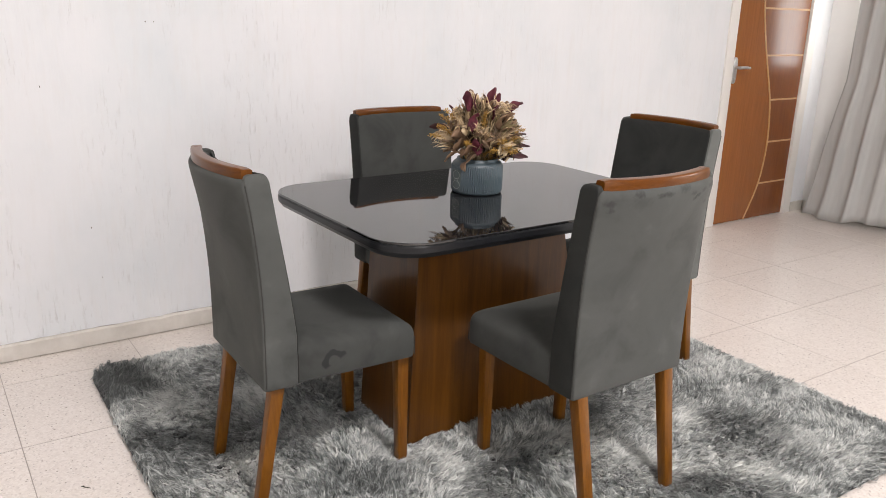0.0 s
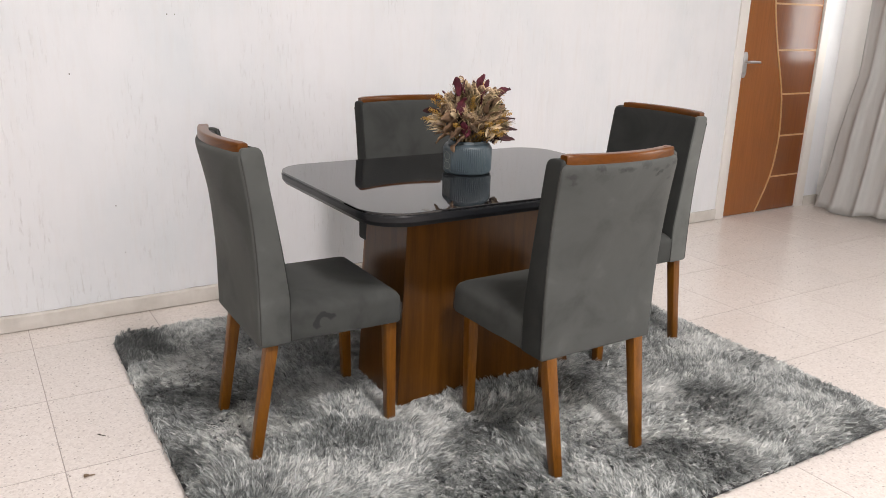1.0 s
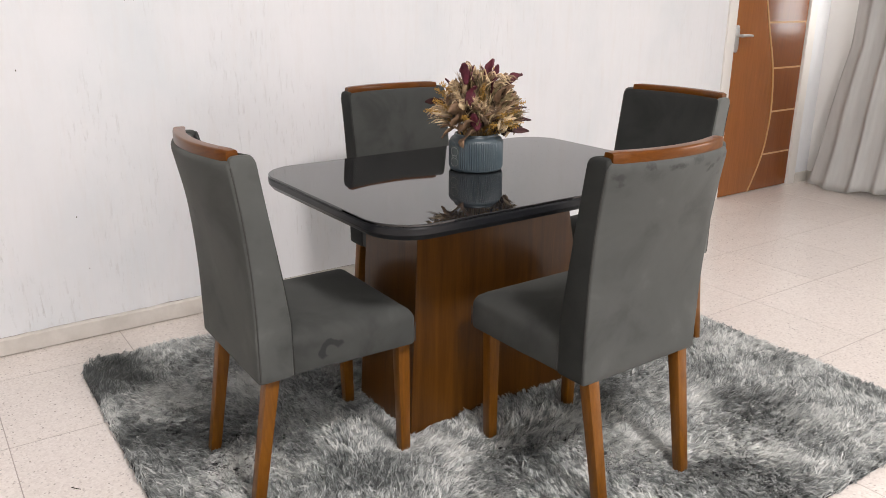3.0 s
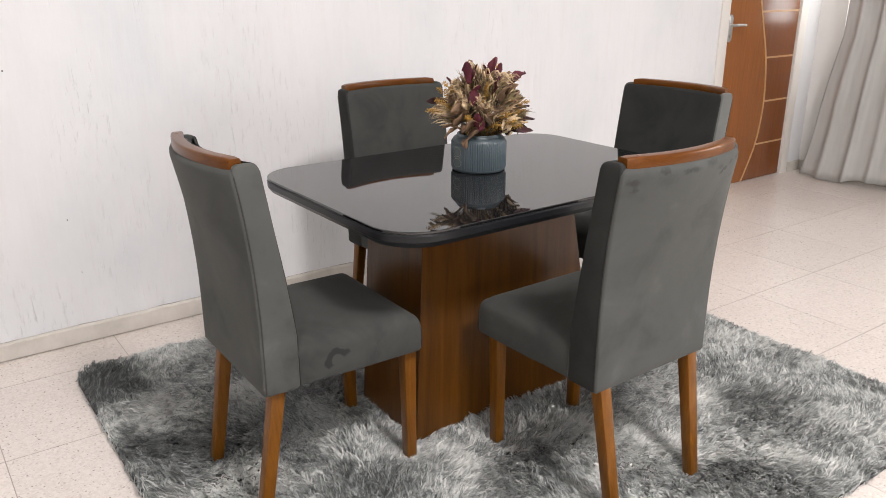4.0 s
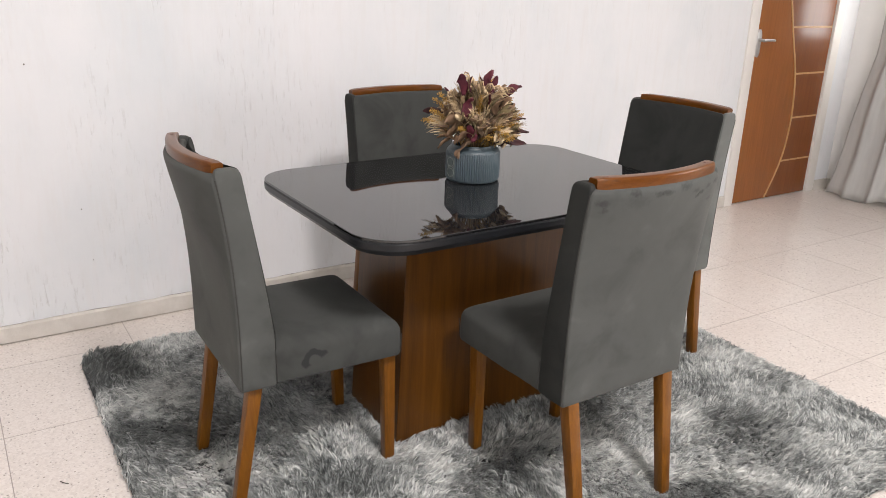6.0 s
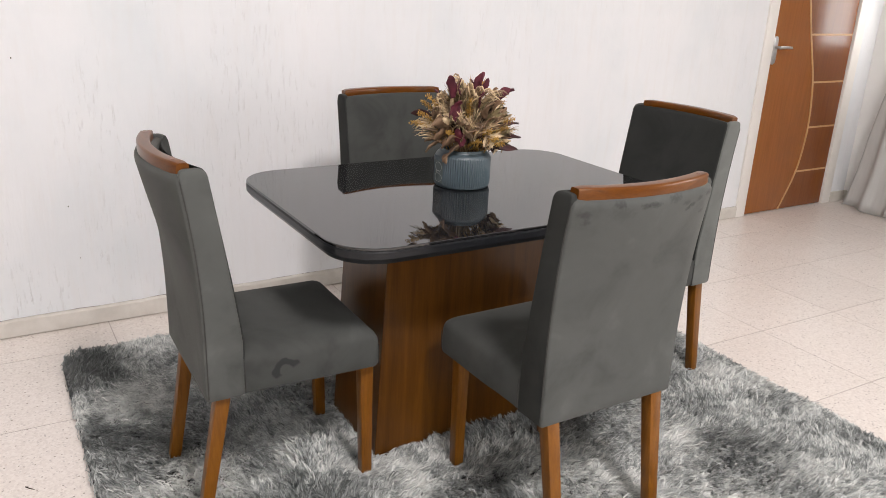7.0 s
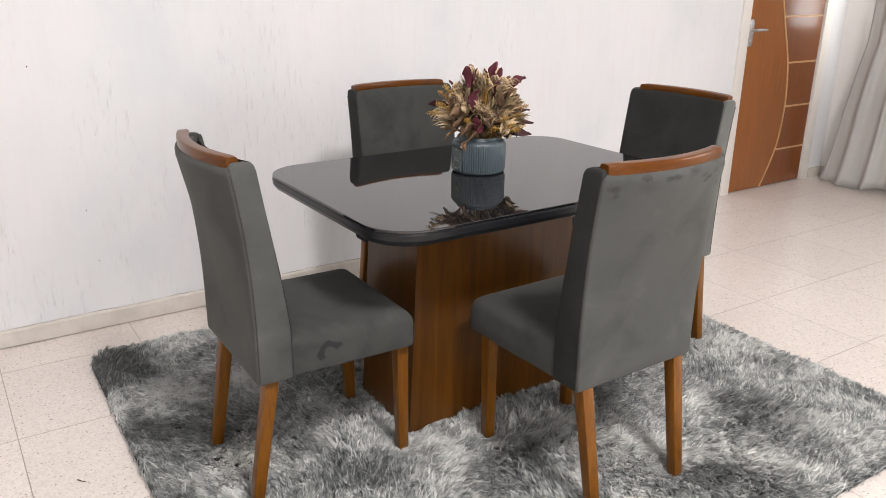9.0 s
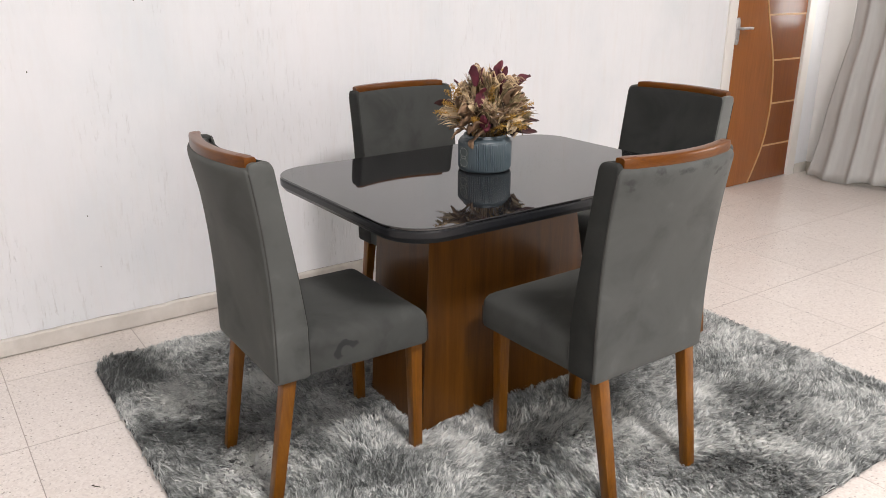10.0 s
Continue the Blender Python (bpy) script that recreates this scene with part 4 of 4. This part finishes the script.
for i in range(90):
    # a denser flank of dull leaves and straw on the side towards the door
    t = place(random.uniform(0.075, 0.148), random.uniform(-0.10, 0.06), random.uniform(0.035, 0.165))
    t = t * min(1.0, 0.185 / t.length)
    b = t * random.uniform(0.55, 0.72) + Vector((random.gauss(0, 0.01), random.gauss(0, 0.01), random.gauss(0.006, 0.008)))
    blade(b, t, random.uniform(0.003, 0.010), random.uniform(-0.1, 0.3), random.choice((OLIVE, OLIVE, BROWN, TAN, DUSK, STRAW)), "dry_leaf", random.uniform(-1.5, 1.5), random.uniform(0.1, 0.5))
for i in range(150):
    # long straw ribbons that arch outwards
    a = 2.39996 * i + 0.4
    e = 0.10 + 1.25 * ((i * 0.618 + 0.4) % 1)
    k = random.uniform(0.82, 1.06)
    t = Vector((math.cos(a) * math.cos(e) * 0.152, math.sin(a) * math.cos(e) * 0.152, 0.02 + math.sin(e) * 0.188)) * k
    b = t * random.uniform(0.45, 0.62) + Vector((random.gauss(0, 0.012), random.gauss(0, 0.012), 0.012))
    blade(b, t, random.uniform(0.0022, 0.0050), random.uniform(0.12, 0.32), random.choice((STRAW, STRAW, TAN, OLIVE)), "straw_ribbon", random.uniform(-1.2, 1.2), random.uniform(0.2, 0.6))
for u, w, v in ((-0.165, -0.02, 0.085), (-0.13, -0.03, 0.15), (-0.115, -0.05, 0.17), (-0.14, -0.06, 0.12), (0.13, -0.08, 0.09), (0.10, -0.10, 0.06), (0.15, -0.03, 0.11), (0.05, -0.12, 0.05), (0.06, 0.03, 0.215), (0.035, -0.10, 0.075), (0.015, -0.09, 0.17), (-0.05, -0.11, 0.075), (0.0, 0.12, 0.16), (0.12, 0.08, 0.14), (-0.1, 0.1, 0.13), (0.08, -0.12, 0.085), (0.12, -0.10, 0.045)):
    sprig(place(u, w, v), 190, 0.0062, BERRY, 0.0019)
for i in range(64):
    # thin grasses that arch over
    a = 2.39996 * i + 0.7
    e = 0.1 + 1.35 * ((i * 0.618 + 0.3) % 1)
    k = random.uniform(0.8, 1.1)
    p = arc((math.cos(a) * math.cos(e) * 0.15 * k, math.sin(a) * math.cos(e) * 0.15 * k, 0.03 + math.sin(e) * 0.20 * k), 0.9, 9)
    p[-1] += Vector((math.cos(a), math.sin(a), 0)) * 0.012 - Vector((0, 0, 0.014))
    part("grass", tube(p, lambda q: 0.0016 * (1.1 - 0.8 * q), 4), STRAW if i % 4 else OLIVE, bouquet, angle=180)
for i in range(40):
    a = 2.39996 * i
    e = 0.12 + 1.4 * ((i * 0.618) % 1)
    k = random.uniform(0.75, 1.0)
    plume((math.cos(a) * math.cos(e) * 0.155 * k, math.sin(a) * math.cos(e) * 0.155 * k, 0.02 + math.sin(e) * 0.195 * k), 75, 0.036, STRAW if i % 3 else TAN, 0.7)
for i in range(84):
    # soft foxtail ears that bend over at the tip
    a = 2.39996 * i + 1.9
    e = 0.15 + 1.25 * ((i * 0.618 + 0.15) % 1)
    k = random.uniform(0.85, 1.05)
    out = Vector((math.cos(a), math.sin(a), 0))
    p = arc((math.cos(a) * math.cos(e) * 0.135 * k, math.sin(a) * math.cos(e) * 0.135 * k, 0.04 + math.sin(e) * 0.185 * k), 0.95, 10)
    turn = random.uniform(0.012, 0.03)
    p += [p[-1] + out * turn * 0.6 + Vector((0, 0, 0.004)), p[-1] + out * turn * 1.2 - Vector((0, 0, 0.008))]
    fat = random.uniform(0.0028, 0.0042)
    part("foxtail", tube(p, lambda q: 0.0008 if q < 0.42 else fat * math.sin(math.pi * min(1.0, (q - 0.36) / 0.66)) ** 0.6 + 0.0004, 6), STRAW if i % 3 else TAN, bouquet, angle=180)
for i in range(16):
    a = random.uniform(0, 2 * math.pi)
    part("stem", tube([(0.03 * math.cos(a), 0.03 * math.sin(a), -0.05), (0.045 * math.cos(a), 0.045 * math.sin(a), 0.03), (0.08 * math.cos(a), 0.08 * math.sin(a), 0.10)], 0.0016, 5), STEM, bouquet)

# ---- rug ----
RX0, RX1, RY0, RY1 = 0.664, 2.930, 1.256, 3.226
RUG = pose(1.80, 2.242, 0, 0, 0, -1.0) @ pose(-1.80, -2.242, 0)
rug = thing("rug", "rectangular grey mottled shaggy rug under table and chairs", "rug", RUG)
part("backing", loft([[(x, y, z) for x, y in round_rect(RX0 + i, RX1 - i, RY0 + i, RY1 - i, 0.075, 8)] for z, i in ((0.001, 0.004), (0.003, 0.0), (0.009, 0.0), (0.011, 0.004))]), BACKING, rug, "dark woven backing")


def pile(n_locks, per):
    """Locks of curved, tapering fibres, combed in drifting directions."""
    rng = np.random.default_rng(5)
    m = n_locks * 2
    x = rng.uniform(RX0, RX1, m)
    y = rng.uniform(RY0, RY1, m)
    cx = np.maximum(np.maximum(RX0 + 0.075 - x, x - RX1 + 0.075), 0)
    cy = np.maximum(np.maximum(RY0 + 0.075 - y, y - RY1 + 0.075), 0)
    ok = np.hypot(cx, cy) < 0.075
    x, y = x[ok][:n_locks], y[ok][:n_locks]
    n = len(x)
    flow = 2.3 * np.sin(2.1 * x + 1.3 * np.sin(1.7 * y)) + 2.0 * np.cos(2.6 * y + 1.1 * np.sin(2.9 * x + 1)) + 0.8 * np.sin(9 * x + 5 * y) + 0.7 * np.cos(11 * y - 6 * x)
    ang = flow + rng.normal(0, 0.6, n)
    lean = np.clip(1.0 + 0.18 * np.sin(7 * x - 4 * y) + rng.normal(0, 0.2, n), 0.25, 1.2)
    length = 0.046 + 0.008 * np.sin(13 * x + 8 * y) + rng.normal(0, 0.004, n)
    tip = np.stack([x + np.cos(ang) * np.sin(lean) * length, y + np.sin(ang) * np.sin(lean) * length, 0.010 + np.cos(lean) * length], 1)
    # the pile lies lower along the edges
    rim = np.clip(np.minimum(np.minimum(x - RX0, RX1 - x), np.minimum(y - RY0, RY1 - y)) / 0.06, 0, 1)
    rim = rim * (2 - rim)
    tip[:, 2] = 0.012 + (tip[:, 2] - 0.012) * (0.4 + 0.6 * rim)
    # and is pressed flat round the chairs' legs
    low = np.ones(n)
    for m, feet in zip(CHAIRS, FEET):
        for lx, ly in feet:
            foot = RUG.inverted() @ m @ Vector((lx, ly, 0))
            q = np.clip(np.hypot(tip[:, 0] - foot.x, tip[:, 1] - foot.y) / 0.085, 0, 1)
            low = np.minimum(low, 0.25 + 0.75 * q * q * (3 - 2 * q))
    tip[:, 2] = 0.012 + (tip[:, 2] - 0.012) * low
    low = np.repeat(low, per)[:, None]
    root = np.stack([x, y, np.full(n, 0.009)], 1)
    root = np.repeat(root, per, 0) + np.concatenate([rng.normal(0, 0.0060, (n * per, 2)), np.zeros((n * per, 1))], 1)
    tip = np.repeat(tip, per, 0) + rng.normal(0, 0.0036, (n * per, 3))
    tip[:, 0] = np.clip(tip[:, 0], RX0 - rng.uniform(-0.018, -0.004, n * per), RX1 + rng.uniform(0, 0.016, n * per))
    tip[:, 1] = np.clip(tip[:, 1], RY0 - rng.uniform(0, 0.014, n * per), RY1 + rng.uniform(-0.004, 0.008, n * per))
    # rounded corners
    k = n * per
    for a, cx in ((-1, RX0 + 0.075), (1, RX1 - 0.075)):
        for b, cy in ((-1, RY0 + 0.075), (1, RY1 - 0.075)):
            u, v = tip[:, 0] - cx, tip[:, 1] - cy
            far = np.hypot(u, v)
            f = np.where((u * a > 0) & (v * b > 0) & (far > 0.072), (0.072 + rng.uniform(0, 0.009, k)) / np.maximum(far, 1e-6), 1.0)
            tip[:, 0], tip[:, 1] = cx + u * f, cy + v * f
    d = tip - root
    side = np.stack([-d[:, 1], d[:, 0], np.zeros(k)], 1)
    side /= np.maximum(np.linalg.norm(side, axis=1, keepdims=True), 1e-6)
    side = side * np.cos(0.5) + rng.normal(0, 0.25, (k, 3))
    w = rng.uniform(0.0009, 0.0017, (k, 1))
    bend = rng.normal(0, 0.006, (k, 1)) * side
    mid = root + d * 0.5 + bend + np.array([0, 0, 1.0]) * (0.17 * low * np.linalg.norm(d, axis=1, keepdims=True))
    top = root + d * 0.82 + bend * 0.7 + np.array([0, 0, 1.0]) * (0.10 * low * np.linalg.norm(d, axis=1, keepdims=True))
    co = np.stack([root - side * w, root + side * w, mid - side * w * 1.1, mid + side * w * 1.1, top - side * w * 0.9, top + side * w * 0.9, tip], 1).reshape(-1, 3)
    co[:, 2] = np.maximum(co[:, 2], 0.008)
    base = np.arange(k)[:, None] * 7
    quads = (base + np.array([[0, 1, 3, 2, 2, 3, 5, 4]])).reshape(-1, 4)
    tris = base + np.array([[4, 5, 6]])
    me = bpy.data.meshes.new("shag")
    me.vertices.add(len(co))
    me.vertices.foreach_set("co", co.ravel())
    loops = np.concatenate([quads.ravel(), tris.ravel()])
    starts = np.concatenate([np.arange(len(quads)) * 4, len(quads) * 4 + np.arange(len(tris)) * 3])
    me.loops.add(len(loops))
    me.loops.foreach_set("vertex_index", loops)
    me.polygons.add(len(starts))
    me.polygons.foreach_set("loop_start", starts)
    me.polygons.foreach_set("use_smooth", np.ones(len(starts), bool))
    me.update()
    me.validate()
    me.materials.append(FIBRE)
    return me


tagged(part("shag", pile(48000, 7), FIBRE, rug, "long silver and charcoal pile"), kind="stuff")

# ---- scraps on the floor ----
solid("straw_scrap", tube([(0.504, 2.484, 0.0016), (0.510, 2.475, 0.0020), (0.516, 2.468, 0.0016), (0.524, 2.460, 0.0015)], lambda q: 0.0014 * (1.1 - 0.5 * q), 6), DUSK, "short dark dry stalk lying on the floor tiles", "plant scrap")
bm = loft([[(0.427 + 0.032 * k, 2.243 + 0.002 * math.sin(5 * k) + 0.0075 * s * (1 - k) ** 0.7 * (1.1 + 0.4 * math.sin(9 * k)), 0.0015 + 0.003 * abs(s) * (1 - 0.6 * k) + 0.001 * math.sin(8 * k)) for s in (-1, -0.4, 0.4, 1)] for k in (0, 0.12, 0.3, 0.5, 0.7, 0.86, 0.97)], caps=False, closed=False)
solid("leaf_scrap", bm, TAN, "torn piece of brown dry leaf on the floor tiles", "plant scrap", "", True, 180).modifiers.new("thick", "SOLIDIFY").thickness = 0.0006

# ---- floor tiles ----
floor = solid("floor", boxes((X0, X1, Y0, Y1, -0.08, -0.0011)), GROUT, "cream terrazzo tile floor with thin dark joints", "floor", "structure", False)
SXT, SYT, OX, OY, J, JY = 0.4925, 0.505, 0.385, 1.797, 0.0014, 0.0021
# the grid lies a little askew to the walls
GRID = pose(0.385, 2.3, 0, 0, 0, -0.7) @ pose(-0.385, -2.3, 0)
shared = {}
for i in range(-5, 11):
    for j in range(-9, 4):
        x0, x1 = OX + i * SXT + J, OX + (i + 1) * SXT - J
        y0, y1 = OY + j * SYT + JY, min(OY + (j + 1) * SYT, Y1 + 0.1) - JY
        key = (round(x1 - x0, 3), round(y1 - y0, 3))
        if key not in shared:
            sx, sy = (x1 - x0) / 2, (y1 - y0) / 2
            shared[key] = mesh_of("tile", loft([[(x, y, z) for x, y in ((-sx + k, -sy + k), (sx - k, -sy + k), (sx - k, sy - k), (-sx + k, sy - k))] for z, k in ((-0.0010, 0), (-0.0004, 0), (0.0, 0.0004))]), TERRAZZO, False)
        t = new("tile", shared[key])
        t.matrix_world = GRID @ pose((x0 + x1) / 2, (y0 + y1) / 2, 0)
        t.parent = floor
